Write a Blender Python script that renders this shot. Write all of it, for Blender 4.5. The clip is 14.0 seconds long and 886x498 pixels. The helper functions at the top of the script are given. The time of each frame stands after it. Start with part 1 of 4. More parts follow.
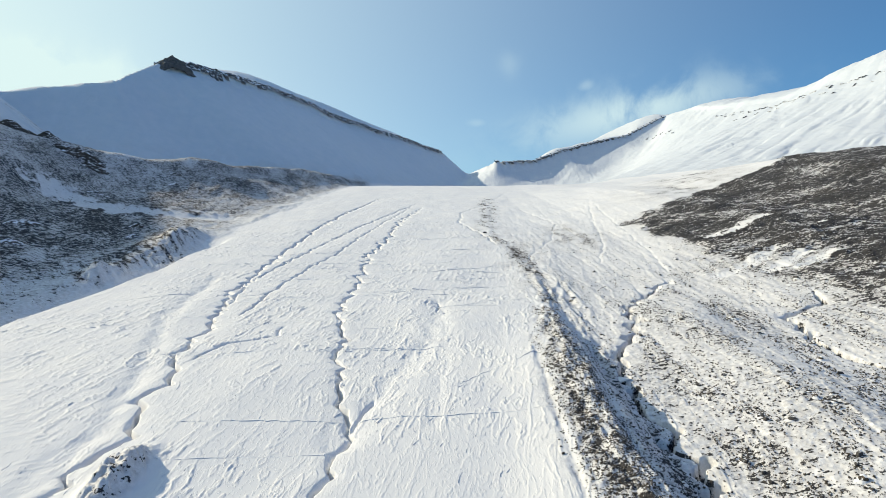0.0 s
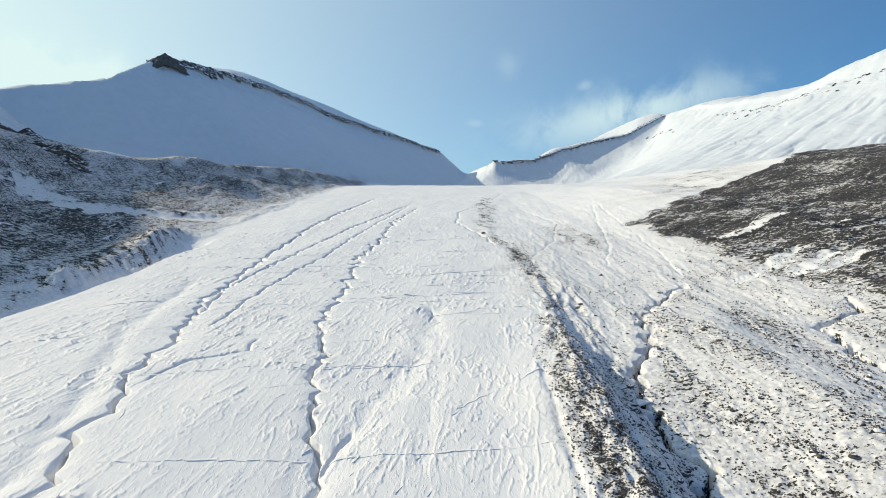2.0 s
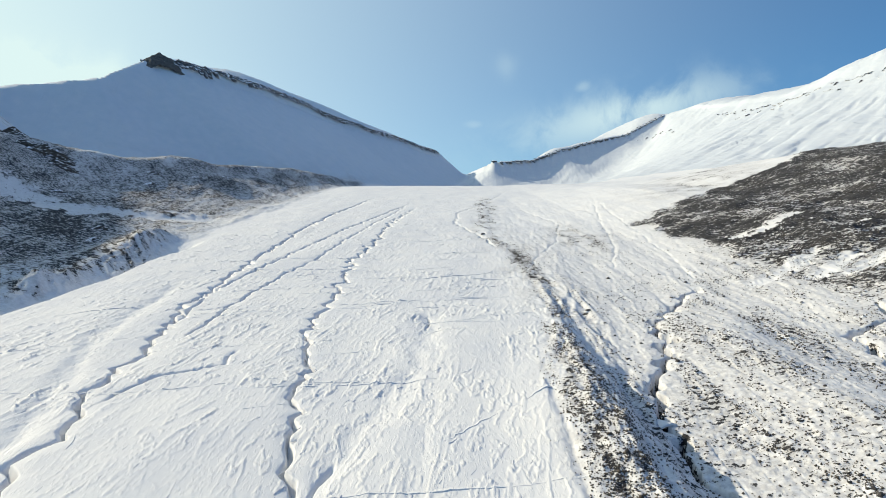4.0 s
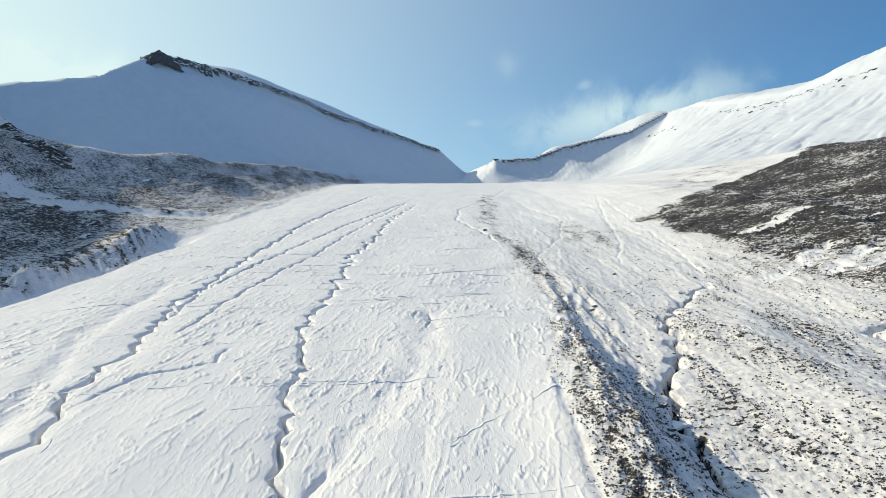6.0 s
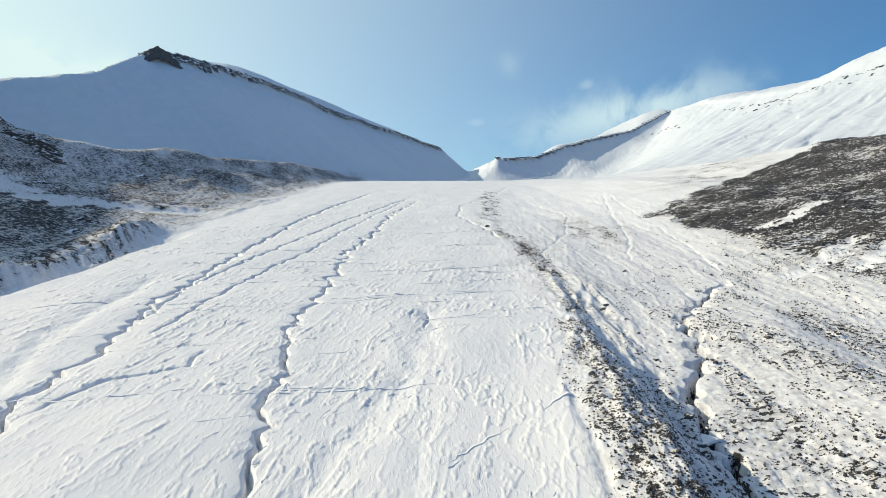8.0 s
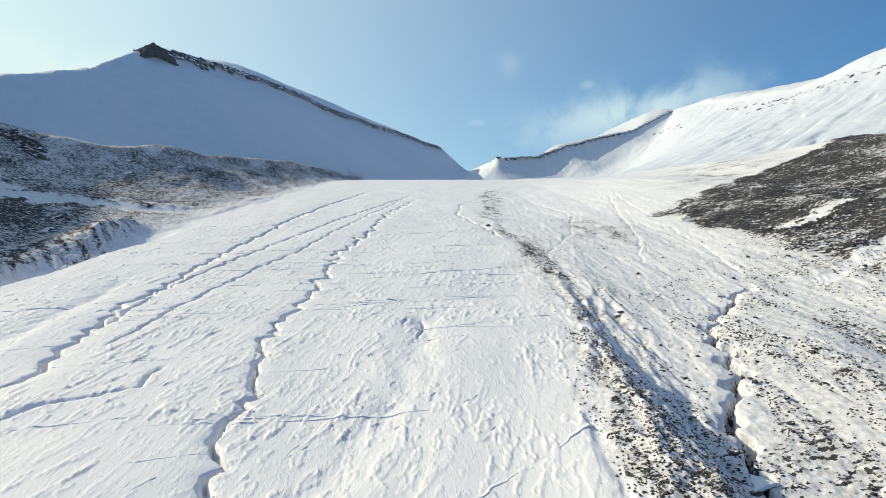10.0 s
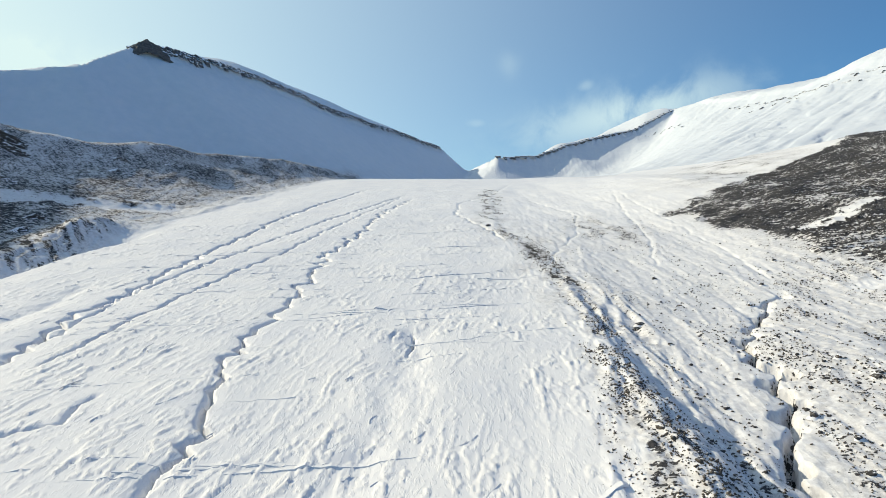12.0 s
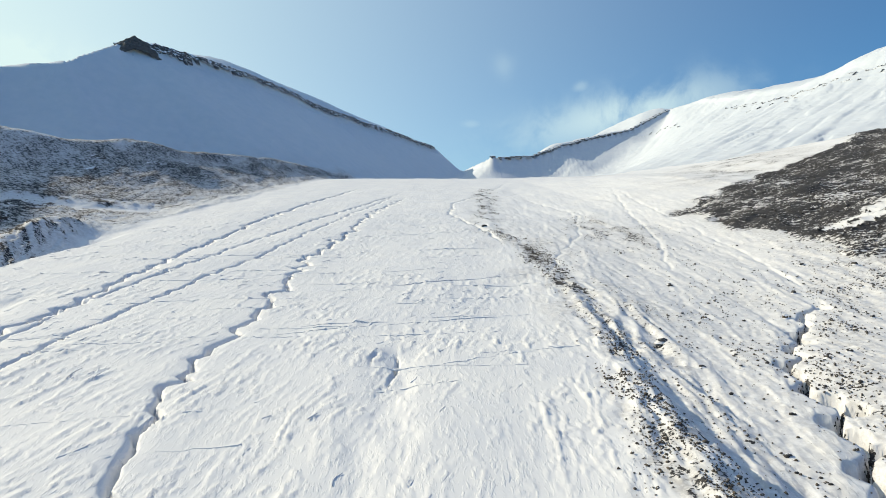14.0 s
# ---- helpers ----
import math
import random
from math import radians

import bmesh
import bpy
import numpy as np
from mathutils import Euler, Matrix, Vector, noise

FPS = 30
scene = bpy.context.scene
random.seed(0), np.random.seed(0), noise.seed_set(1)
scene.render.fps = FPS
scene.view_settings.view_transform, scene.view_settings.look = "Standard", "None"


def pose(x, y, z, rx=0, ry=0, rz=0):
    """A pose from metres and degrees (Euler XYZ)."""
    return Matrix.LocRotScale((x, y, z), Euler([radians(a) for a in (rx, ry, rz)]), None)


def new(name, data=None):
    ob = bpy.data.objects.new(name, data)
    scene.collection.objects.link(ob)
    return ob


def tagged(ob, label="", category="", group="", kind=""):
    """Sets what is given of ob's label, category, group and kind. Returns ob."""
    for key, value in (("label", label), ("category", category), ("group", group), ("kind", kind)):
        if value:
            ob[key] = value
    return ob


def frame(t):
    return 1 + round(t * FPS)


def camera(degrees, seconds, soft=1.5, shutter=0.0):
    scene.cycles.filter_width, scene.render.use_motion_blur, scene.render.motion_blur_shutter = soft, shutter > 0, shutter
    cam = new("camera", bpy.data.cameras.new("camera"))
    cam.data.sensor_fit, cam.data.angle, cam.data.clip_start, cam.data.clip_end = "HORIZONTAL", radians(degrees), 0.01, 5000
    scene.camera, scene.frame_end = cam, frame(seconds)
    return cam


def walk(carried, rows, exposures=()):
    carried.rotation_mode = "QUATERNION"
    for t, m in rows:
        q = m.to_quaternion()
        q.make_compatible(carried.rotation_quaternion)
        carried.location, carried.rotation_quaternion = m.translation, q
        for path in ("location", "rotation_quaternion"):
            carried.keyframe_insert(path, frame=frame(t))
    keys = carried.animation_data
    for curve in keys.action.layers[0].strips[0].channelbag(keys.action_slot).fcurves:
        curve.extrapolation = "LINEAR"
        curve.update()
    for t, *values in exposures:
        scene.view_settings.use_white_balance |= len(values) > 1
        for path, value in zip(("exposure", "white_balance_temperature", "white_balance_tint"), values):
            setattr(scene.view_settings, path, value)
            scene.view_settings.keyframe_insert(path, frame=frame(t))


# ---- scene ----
cam = camera(66.1, 14.0, soft=0.8)
METRES, EYE, TILT, LEAN, TURN = 100.0, 50.0, 0.0, 0.0, 0.0
ROWS = [
    (0.0, 0.0, 0.0, 0.0, 0.0, 0.0, -0.0),
    (0.5, 0.0036, 0.045, 0.0013, -0.03, 0.01, 0.02),
    (1.0, 0.0069, 0.0902, 0.0024, -0.05, 0.03, 0.03),
    (1.5, 0.0096, 0.1355, 0.0036, -0.08, 0.04, 0.06),
    (2.0, 0.0123, 0.1808, 0.0047, -0.1, 0.04, 0.08),
    (2.5, 0.0148, 0.2259, 0.0066, -0.15, 0.14, 0.1),
    (3.0, 0.0164, 0.2645, 0.0081, -0.21, 0.14, 0.14),
    (5.5, 0.0158, 0.3534, 0.0001, -0.13, 0.08, 0.3),
    (6.0, 0.0166, 0.3723, -0.004, -0.08, 0.04, 0.29),
    (6.5, 0.0176, 0.3966, -0.0061, -0.03, 0.03, 0.29),
    (7.0, 0.0189, 0.424, -0.0126, 0.01, 0.04, 0.29),
    (7.5, 0.0204, 0.4558, -0.0153, 0.04, -0.01, 0.25),
    (8.0, 0.0217, 0.4911, -0.0162, 0.06, -0.01, 0.21),
    (10.5, 0.03, 0.6896, -0.0148, 0.06, 0.01, 0.08),
    (11.0, 0.0318, 0.7322, -0.0136, 0.04, 0.01, 0.06),
    (11.5, 0.0337, 0.7752, -0.0121, 0.02, 0.02, 0.06),
    (12.0, 0.0356, 0.8189, -0.011, -0.0, 0.03, 0.06),
    (12.5, 0.0373, 0.8629, -0.0098, -0.04, 0.03, 0.06),
    (13.0, 0.039, 0.907, -0.0087, -0.08, 0.04, 0.06),
    (13.5, 0.041, 0.9515, -0.0075, -0.41, 0.05, 0.07),
    (14.0, 0.0429, 0.9962, -0.0056, -0.45, 0.09, 0.07),
]
walk(cam, [(t, pose(0, 0, EYE, TILT, LEAN, TURN) @ pose(METRES * x, METRES * y, METRES * z, 90 + pitch, roll, yaw)) for t, x, y, z, yaw, pitch, roll in ROWS])

# ---------------------------------------------------------------- light
SUN_AZ, SUN_EL = -67.0, 30.0          # degrees from straight ahead (minus: left), above the level
sun_dir = Vector((math.sin(radians(SUN_AZ)) * math.cos(radians(SUN_EL)), math.cos(radians(SUN_AZ)) * math.cos(radians(SUN_EL)), math.sin(radians(SUN_EL))))

SKY_TINT = (0.36, 0.98, 1.50, 1)
ZENITH_TINT = (0.16, 0.82, 1.98, 1)      # the deeper blue overhead
CLOUD_LIGHT = (10.0, 12.5, 12.3, 1)
world = bpy.data.worlds.new("sky")
scene.world = world
world.use_nodes = True
wn, wl = world.node_tree.nodes, world.node_tree.links
wn.clear()
w_out, w_bg, w_sky = wn.new("ShaderNodeOutputWorld"), wn.new("ShaderNodeBackground"), wn.new("ShaderNodeTexSky")
w_sky.sky_type, w_sky.sun_disc = "NISHITA", False
w_sky.sun_elevation, w_sky.sun_rotation = radians(SUN_EL), radians(SUN_AZ)
w_sky.altitude, w_sky.air_density, w_sky.dust_density, w_sky.ozone_density = 400.0, 1.0, 0.1, 1.0
w_bg.inputs["Strength"].default_value = 0.074


def w_math(kind, a, b=None, c=None):
    n = wn.new("ShaderNodeMath")
    n.operation = kind
    for k, v in enumerate((a, b, c)):
        if v is None:
            continue
        if isinstance(v, (int, float)):
            n.inputs[k].default_value = v
        else:
            wl.new(v, n.inputs[k])
    return n.outputs[0]


w_dir = wn.new("ShaderNodeTexCoord").outputs["Generated"]
w_xyz = wn.new("ShaderNodeSeparateXYZ")
wl.new(w_dir, w_xyz.inputs["Vector"])
w_ahead = w_math("MAXIMUM", w_xyz.outputs["Y"], 0.05)
w_u, w_v = w_math("DIVIDE", w_xyz.outputs["X"], w_ahead), w_math("DIVIDE", w_xyz.outputs["Z"], w_ahead)
w_puff = wn.new("ShaderNodeTexNoise")
w_puff.inputs["Scale"].default_value, w_puff.inputs["Detail"].default_value, w_puff.inputs["Roughness"].default_value = 13.0, 7.0, 0.6
w_puff.inputs["Distortion"].default_value = 0.4
w_flat = wn.new("ShaderNodeMapping")
w_flat.inputs["Scale"].default_value = (1.0, 1.0, 0.9)
wl.new(w_dir, w_flat.inputs["Vector"])
wl.new(w_flat.outputs["Vector"], w_puff.inputs["Vector"])


def cloud(u0, v0, du, dv, tilt, low, high, much):
    """A wisp: a soft oval round a direction, broken up by noise."""
    a = w_math("DIVIDE", w_math("SUBTRACT", w_u, u0), du)
    b = w_math("DIVIDE", w_math("SUBTRACT", w_math("SUBTRACT", w_v, v0), w_math("MULTIPLY", w_math("SUBTRACT", w_u, u0), tilt)), dv)
    r2 = w_math("ADD", w_math("MULTIPLY", a, a), w_math("MULTIPLY", b, b))
    oval = w_math("EXPONENT", w_math("MULTIPLY", r2, -1.0))
    ragged = wn.new("ShaderNodeMapRange")
    ragged.interpolation_type = "SMOOTHSTEP"
    ragged.inputs["From Min"].default_value, ragged.inputs["From Max"].default_value = low, high
    wl.new(w_math("ADD", w_puff.outputs["Fac"], w_math("MULTIPLY", oval, 0.25)), ragged.inputs["Value"])
    return w_math("MULTIPLY", w_math("MULTIPLY", oval, ragged.outputs["Result"]), much)


w_veil = cloud(0.29, 0.205, 0.15, 0.036, 0.22, 0.44, 0.74, 0.62)
for wisp in ((0.097, 0.272, 0.017, 0.022, 0.0, 0.42, 0.8, 0.11), (0.05, 0.185, 0.014, 0.006, 0.0, 0.5, 0.8, 0.12), (0.21, 0.24, 0.014, 0.010, 0.2, 0.5, 0.8, 0.2),
             (-0.66, 0.25, 0.22, 0.05, -0.1, 0.35, 0.8, 0.7)):
    w_veil = w_math("MAXIMUM", w_veil, cloud(*wisp))
# haze that brightens towards the sun
w_dot = wn.new("ShaderNodeVectorMath")
w_dot.operation = "DOT_PRODUCT"
wl.new(w_dir, w_dot.inputs[0])
w_dot.inputs[1].default_value = sun_dir
w_low = w_math("EXPONENT", w_math("MULTIPLY", w_math("MAXIMUM", w_xyz.outputs["Z"], 0.0), -7.0))
w_glow = w_math("MULTIPLY", w_math("POWER", w_math("MULTIPLY_ADD", w_dot.outputs["Value"], 0.5, 0.5), 4.2), w_math("MULTIPLY_ADD", w_low, 1.7, 1.12))
w_tint = wn.new("ShaderNodeMix")
w_tint.data_type, w_tint.blend_type = "RGBA", "MULTIPLY"
w_tint.inputs["Factor"].default_value = 1.0
w_deep = wn.new("ShaderNodeMix")
w_deep.data_type = "RGBA"
w_deep.inputs["A"].default_value, w_deep.inputs["B"].default_value = SKY_TINT, ZENITH_TINT
w_high = wn.new("ShaderNodeMapRange")
w_high.interpolation_type = "SMOOTHSTEP"
w_high.inputs["From Min"].default_value, w_high.inputs["From Max"].default_value = 0.28, 0.75
wl.new(w_xyz.outputs["Z"], w_high.inputs["Value"])
wl.new(w_high.outputs["Result"], w_deep.inputs["Factor"])
wl.new(w_deep.outputs["Result"], w_tint.inputs["B"])
wl.new(w_sky.outputs["Color"], w_tint.inputs["A"])
w_mix = wn.new("ShaderNodeMix")
w_mix.data_type = "RGBA"
w_mix.inputs["B"].default_value = CLOUD_LIGHT
wl.new(w_math("MINIMUM", w_math("ADD", w_veil, w_glow), 1.0), w_mix.inputs["Factor"])
wl.new(w_tint.outputs["Result"], w_mix.inputs["A"])
wl.new(w_mix.outputs["Result"], w_bg.inputs["Color"])
wl.new(w_bg.outputs["Background"], w_out.inputs["Surface"])

sun_data = bpy.data.lights.new("sun", "SUN")
sun_data.energy, sun_data.angle, sun_data.color = 4.75, radians(0.6), (1.0, 0.885, 0.66)
sun = new("sun", sun_data)
sun.matrix_world = Matrix.Translation((0, 0, 900)) @ sun_dir.to_track_quat("Z", "Y").to_matrix().to_4x4()
scene.view_settings.exposure = 0.0


# ---------------------------------------------------------------- arithmetic
TABLE = np.random.RandomState(7).permutation(512)
TABLE = np.concatenate([TABLE, TABLE, TABLE]).astype(np.int64)
ANGLES = np.random.RandomState(8).uniform(0, 2 * math.pi, 512)
GX, GY = np.cos(ANGLES), np.sin(ANGLES)


def perlin(x, y):
    """Gradient noise in the plane, about -0.7 to 0.7."""
    xi, yi = np.floor(x), np.floor(y)
    fx, fy = x - xi, y - yi
    a, b = xi.astype(np.int64) & 511, yi.astype(np.int64) & 511
    u, v = fx * fx * fx * (fx * (fx * 6 - 15) + 10), fy * fy * fy * (fy * (fy * 6 - 15) + 10)

    def corner(i, j):
        g = TABLE[TABLE[a + i] + b + j]
        return GX[g] * (fx - i) + GY[g] * (fy - j)

    low = corner(0, 0) + u * (corner(1, 0) - corner(0, 0))
    high = corner(0, 1) + u * (corner(1, 1) - corner(0, 1))
    return low + v * (high - low)


def fbm(x, y, octaves=4, gain=0.5, lac=2.03):
    total, amp = 0.0, 1.0
    for k in range(octaves):
        total = total + amp * perlin(x + 17.3 * k, y - 9.1 * k)
        x, y, amp = x * lac, y * lac, amp * gain
    return total


def ridged(x, y, octaves=4):
    total, amp = 0.0, 1.0
    for k in range(octaves):
        total = total + amp * (0.5 - np.abs(perlin(x + 31.7 * k, y + 5.3 * k)) * 1.6)
        x, y, amp = x * 2.1, y * 2.1, amp * 0.5
    return total


def step(a, b, v):
    t = np.clip((v - a) / (b - a), 0, 1)
    return t * t * (3 - 2 * t)


def smax(a, b, k):
    h = np.clip(0.5 + 0.5 * (a - b) / k, 0, 1)
    return b + (a - b) * h + k * h * (1 - h)


def along(x, y, line):
    """Signed distance to a line of plan points (plus: on the right of its course) and the place along it, as an index with fraction."""
    best, place, side = np.full(x.shape, 1e9), np.zeros(x.shape), np.ones(x.shape)
    for k, (p, q) in enumerate(zip(line[:-1], line[1:])):
        dx, dy = q[0] - p[0], q[1] - p[1]
        n2 = dx * dx + dy * dy
        t = np.clip(((x - p[0]) * dx + (y - p[1]) * dy) / n2, 0, 1)
        d = np.hypot(x - p[0] - t * dx, y - p[1] - t * dy)
        near = d < best
        best = np.where(near, d, best)
        place = np.where(near, k + t, place)
        side = np.where(near, np.sign((x - p[0]) * dy - (y - p[1]) * dx), side)
    return best * np.where(side == 0, 1, side), place


def meander(points, pitch, sway, seed):
    """A winding course through control points: finer steps, pushed sideways by noise."""
    out = []
    for (x0, y0), (x1, y1) in zip(points[:-1], points[1:]):
        n = max(1, int(math.hypot(x1 - x0, y1 - y0) / pitch))
        for k in range(n):
            t = k / n
            x, y = x0 + (x1 - x0) * t, y0 + (y1 - y0) * t
            s = len(out) * 0.37
            out.append((x + sway * (0.5 * noise.noise((s, seed, 0.5)) + 1.4 * noise.noise((s * 2.9, seed, 3.5)) + 0.85 * noise.noise((s * 7.3, seed, 1.5))), y + sway * noise.noise((s * 2, seed, 7.5))))
    out.append(points[-1])
    return out


# ---------------------------------------------------------------- the lie of the land
# ridge lines: plan point, height, how far the back rises above it, drop of the headwall, its added slope, height of the rock step
# the first six points lie out of view, heights set to shade the moraine
LEFT_RIDGE = [(-640, -400, 268, 0, 80, 0.3, 0), (-560, 150, 280, 0, 80, 0.3, 0), (-548, 450, 315, 0, 80, 0.3, 0), (-562, 560, 321, 0, 80, 0.3, 0), (-600, 670, 342, 0, 80, 0.3, 0), (-640, 790, 296, 0, 80, 0.6, 0),
              (-560, 860, 254, 0, 80, 0.75, 0), (-455, 940, 284, 0, 80, 0.75, 0), (-430, 1050, 337, 0, 80, 0.5, 4),
              (-395, 1085, 338, 8, 80, 0.3, 12), (-314, 1246, 340, 66, 80, 0.3, 14), (-223, 1549, 341, 80, 80, 0.3, 14), (-122, 1758, 338, 60, 80, 0.3, 13), (-7, 1992, 331, 14, 80, 0.3, 12), (70, 2200, 300, 0, 80, 0.3, 0)]
RIGHT_RIDGE = [(60, 2400, 300, 0, 40, 0.5, 0), (118, 1800, 268, 0, 40, 0.7, 6), (140, 1765, 276, 0, 45, 1.0, 9), (240, 1800, 281, 10, 45, 1.0, 9), (330, 1840, 320, 16, 34, 0.8, 9), (520, 1930, 368, 16, 12, 0.36, 7), (650, 1990, 438, 20, 8, 0.2, 4),
               (690, 1880, 440, 26, 20, 0.3, 4),
               (690, 1640, 399, 45, 60, 0.3, 3), (707, 1420, 368, 64, 60, 0.26, 2), (719, 1255, 359, 118, 60, 0.24, 2), (800, 1000, 350, 134, 60, 0.24, 2), (900, 700, 300, 118, 60, 0.24, 0), (1000, 100, 260, 100, 60, 0.24, 0)]
MEDIAL = [(25.2, 39.5), (24.3, 86.8), (24.2, 103.7), (24.7, 127.8), (26.6, 154.4), (29, 181.9), (31.3, 206), (32.4, 235), (31.6, 265), (30.5, 300), (28.5, 330), (24.8, 364), (36.5, 564), (51, 712)]
CHANNELS = [  # course, winding pitch, sway, width, depth
    ([(-50.6, 58.4), (-48.3, 83.9), (-48.8, 92.7), (-47, 103.1), (-50.9, 115.1), (-49.9, 124.4), (-54.6, 141.1), (-55.7, 163), (-64.8, 206.1), (-68, 269.6), (-71.4, 384), (-68.6, 475), (-54.3, 630)], 2.6, 1.6, 0.6, 1.8),
    ([(-59, 185.2), (-65.1, 227.7), (-59, 291.3), (-47.6, 398.3), (-20.6, 564)], 3.0, 0.9, 0.7, 0.8),
    ([(-15.9, 67.7), (-15.7, 84.1), (-15.5, 95.9), (-14.4, 106.1), (-18.1, 118.9), (-22.7, 152.5), (-28.1, 188.7), (-28.6, 238.8), (-31.2, 291.3), (-27.1, 347.3), (-27.1, 413.5), (-15.1, 536)], 2.4, 1.9, 0.48, 1.7),
    ([(-51.3, 133.1), (-47.1, 147.8), (-37.9, 155.1), (-38.4, 165.8)], 2.6, 0.7, 0.55, 0.55),
    ([(77.4, 231), (67.4, 215.9), (57.9, 201.6), (50.3, 182.9), (46, 164.8), (36.2, 140.3), (35.8, 130.2), (33.8, 117.9), (36.8, 109.2), (37.4, 101), (36, 80), (36, 50)], 3.0, 2.3, 0.75, 3.0),
    ([(103, 191), (101, 184), (99, 178), (92, 175), (86.4, 171.6), (87, 165), (84, 158), (83, 150), (85, 135), (87, 120), (88, 90)], 3.2, 1.1, 0.85, 2.8),
    ([(68.6, 712), (37.9, 564), (12.2, 475), (10.6, 413), (21.9, 350), (25, 320)], 5.0, 1.2, 0.6, 0.55),
    ([(108.5, 511), (88, 398), (73, 308), (60, 263)], 5.0, 1.0, 0.45, 0.35),
    ([(108.5, 511), (97, 400), (86, 284), (78, 235)], 5.0, 0.8, 0.35, 0.3),
    ([(-1.5, 196.6), (-1.2, 188.3), (-1.5, 177.9)], 2.0, 0.3, 0.32, 0.7),
    ([(-4.6, 195.6), (-4.8, 186.2)], 2.0, 0.3, 0.35, 0.5),
    ([(-11.2, 116.1), (-13.2, 108.2), (-14.7, 100.2)], 2.2, 0.5, 0.45, 0.5),
    ([(-52.5, 173.8), (-52, 188.8), (-53.3, 215.5), (-50.7, 252), (-45.8, 288), (-42, 344), (-36, 420), (-22, 540)], 3.0, 0.9, 0.5, 0.7),
    ([(55, 520), (66, 400), (52, 330), (38, 290), (31, 262)], 5.0, 1.2, 0.45, 0.35),
]
HOLLOWS = [  # wide shallow furrows along the flow: course, width, depth
    ([(-0.7, 194.5), (-1.4, 176.9), (-3, 152.2), (-9.5, 121.3), (-13.1, 109), (-15.5, 98.4)], 2.8, 0.5),
    ([(-1.9, 196.6), (1.4, 166.6), (0, 130.8), (-1.9, 103.7)], 1.4, 0.16),
    ([(-79.7, 239), (-70.7, 174.9), (-57.9, 130.8), (-51.9, 103.7), (-53.8, 76.9)], 2.4, 0.6),
    ([(32.9, 214.1), (32.1, 187.4), (32.5, 157.7), (33.1, 136.2)], 1.8, 0.8),
    ([(37.5, 205), (38.5, 179.9), (37, 154.9)], 1.6, 0.7),
    ([(19.3, 140.9), (17.8, 112.6), (17.2, 85.9), (17.5, 58.4)], 0.8, 0.4),
]
SNOWBEDS = [  # snow lying in gullies of the stony slopes: course, width, depth
    ([(-218, 380), (-195, 373), (-185, 381), (-170, 403), (-155, 424), (-144, 442)], 12, 1.6),
    ([(112, 284), (126, 291), (141, 300)], 3.2, 0.4),
    ([(115, 279), (128, 286)], 2.2, 0.4),
    ([(91, 222), (104, 231), (118, 241)], 3.4, 0.4),
    ([(104, 217), (112, 223), (121, 229)], 3.0, 0.4),
    ([(112, 214), (118, 217), (126, 222)], 2.4, 0.4),
    ([(139, 262), (148, 264)], 1.5, 0.2),
]
CRACKS = [  # across the flow: from, to, depth
    (-43.3, 105.5, 18.8, 108.2, 0.38), (-24.3, 205.2, 21.8, 222.7, 0.38), (-18.9, 242.3, 26, 262, 0.35), (-39.8, 234.7, -8, 236.8, 0.22), (-57, 163.5, -21, 172.8, 0.2),
    (-31.9, 140.9, 3.8, 147.1, 0.25), (1.9, 119.6, 20.7, 140.9, 0.28), (-39.9, 93.1, -13.3, 95.8, 0.25), (-90, 262, -30, 268, 0.2), (-10, 300, 24, 306, 0.25), (-5.8, 184.1, 21.2, 197.7, 0.2),
    (-92.8, 195.4, -61.3, 219.4, 0.25), (-87.9, 160.6, -57.4, 177.9, 0.22), (-30, 330, 20, 350, 0.22)]


def interp(v, xs, hs):
    return np.interp(v, xs, hs)


def mountain(x, y, ridge, steep, back, hold, round_=False):
    """A long hill under a ridge line, whose valley side lies on the right of its course."""
    best, side, total = np.full(x.shape, 1e9), np.ones(x.shape), np.zeros(x.shape)
    sums = [np.zeros(x.shape) for _ in range(5)]
    fill = np.zeros(x.shape)
    for p, q in zip(ridge[:-1], ridge[1:]):
        dx, dy = q[0] - p[0], q[1] - p[1]
        t = np.clip(((x - p[0]) * dx + (y - p[1]) * dy) / (dx * dx + dy * dy), 0, 1)
        d = np.hypot(x - p[0] - t * dx, y - p[1] - t * dy)
        near = d < best
        best = np.where(near, d, best)
        side = np.where(near, np.where((x - p[0]) * dy - (y - p[1]) * dx >= 0, 1.0, -1.0), side)
        w = 1 / (d * d + 150) ** 2
        fill = fill + 1 / (d + 0.01) ** 4
        total = total + w
        for k in range(5):
            sums[k] = sums[k] + w * (p[2 + k] + (q[2 + k] - p[2 + k]) * t)
    zr, rise, extra, slope, wall = (v / total for v in sums)
    if round_:                                           # the foot of a corner is filled with drifted snow
        best = np.minimum(best, fill ** -0.25)
    d = best * side
    front, behind = np.maximum(d, 0), np.maximum(-d, 0)
    z = zr - steep * front - extra * (1 - np.exp(-slope * front / extra)) + wall * (0.45 - step(0, 8, d))
    return z + rise * (1 - np.exp(-behind / (back * np.clip(rise / 48, 0.35, 1)))) - np.maximum(behind - hold, 0) * 0.3 - 0.5 * behind * step(22, 4, rise)


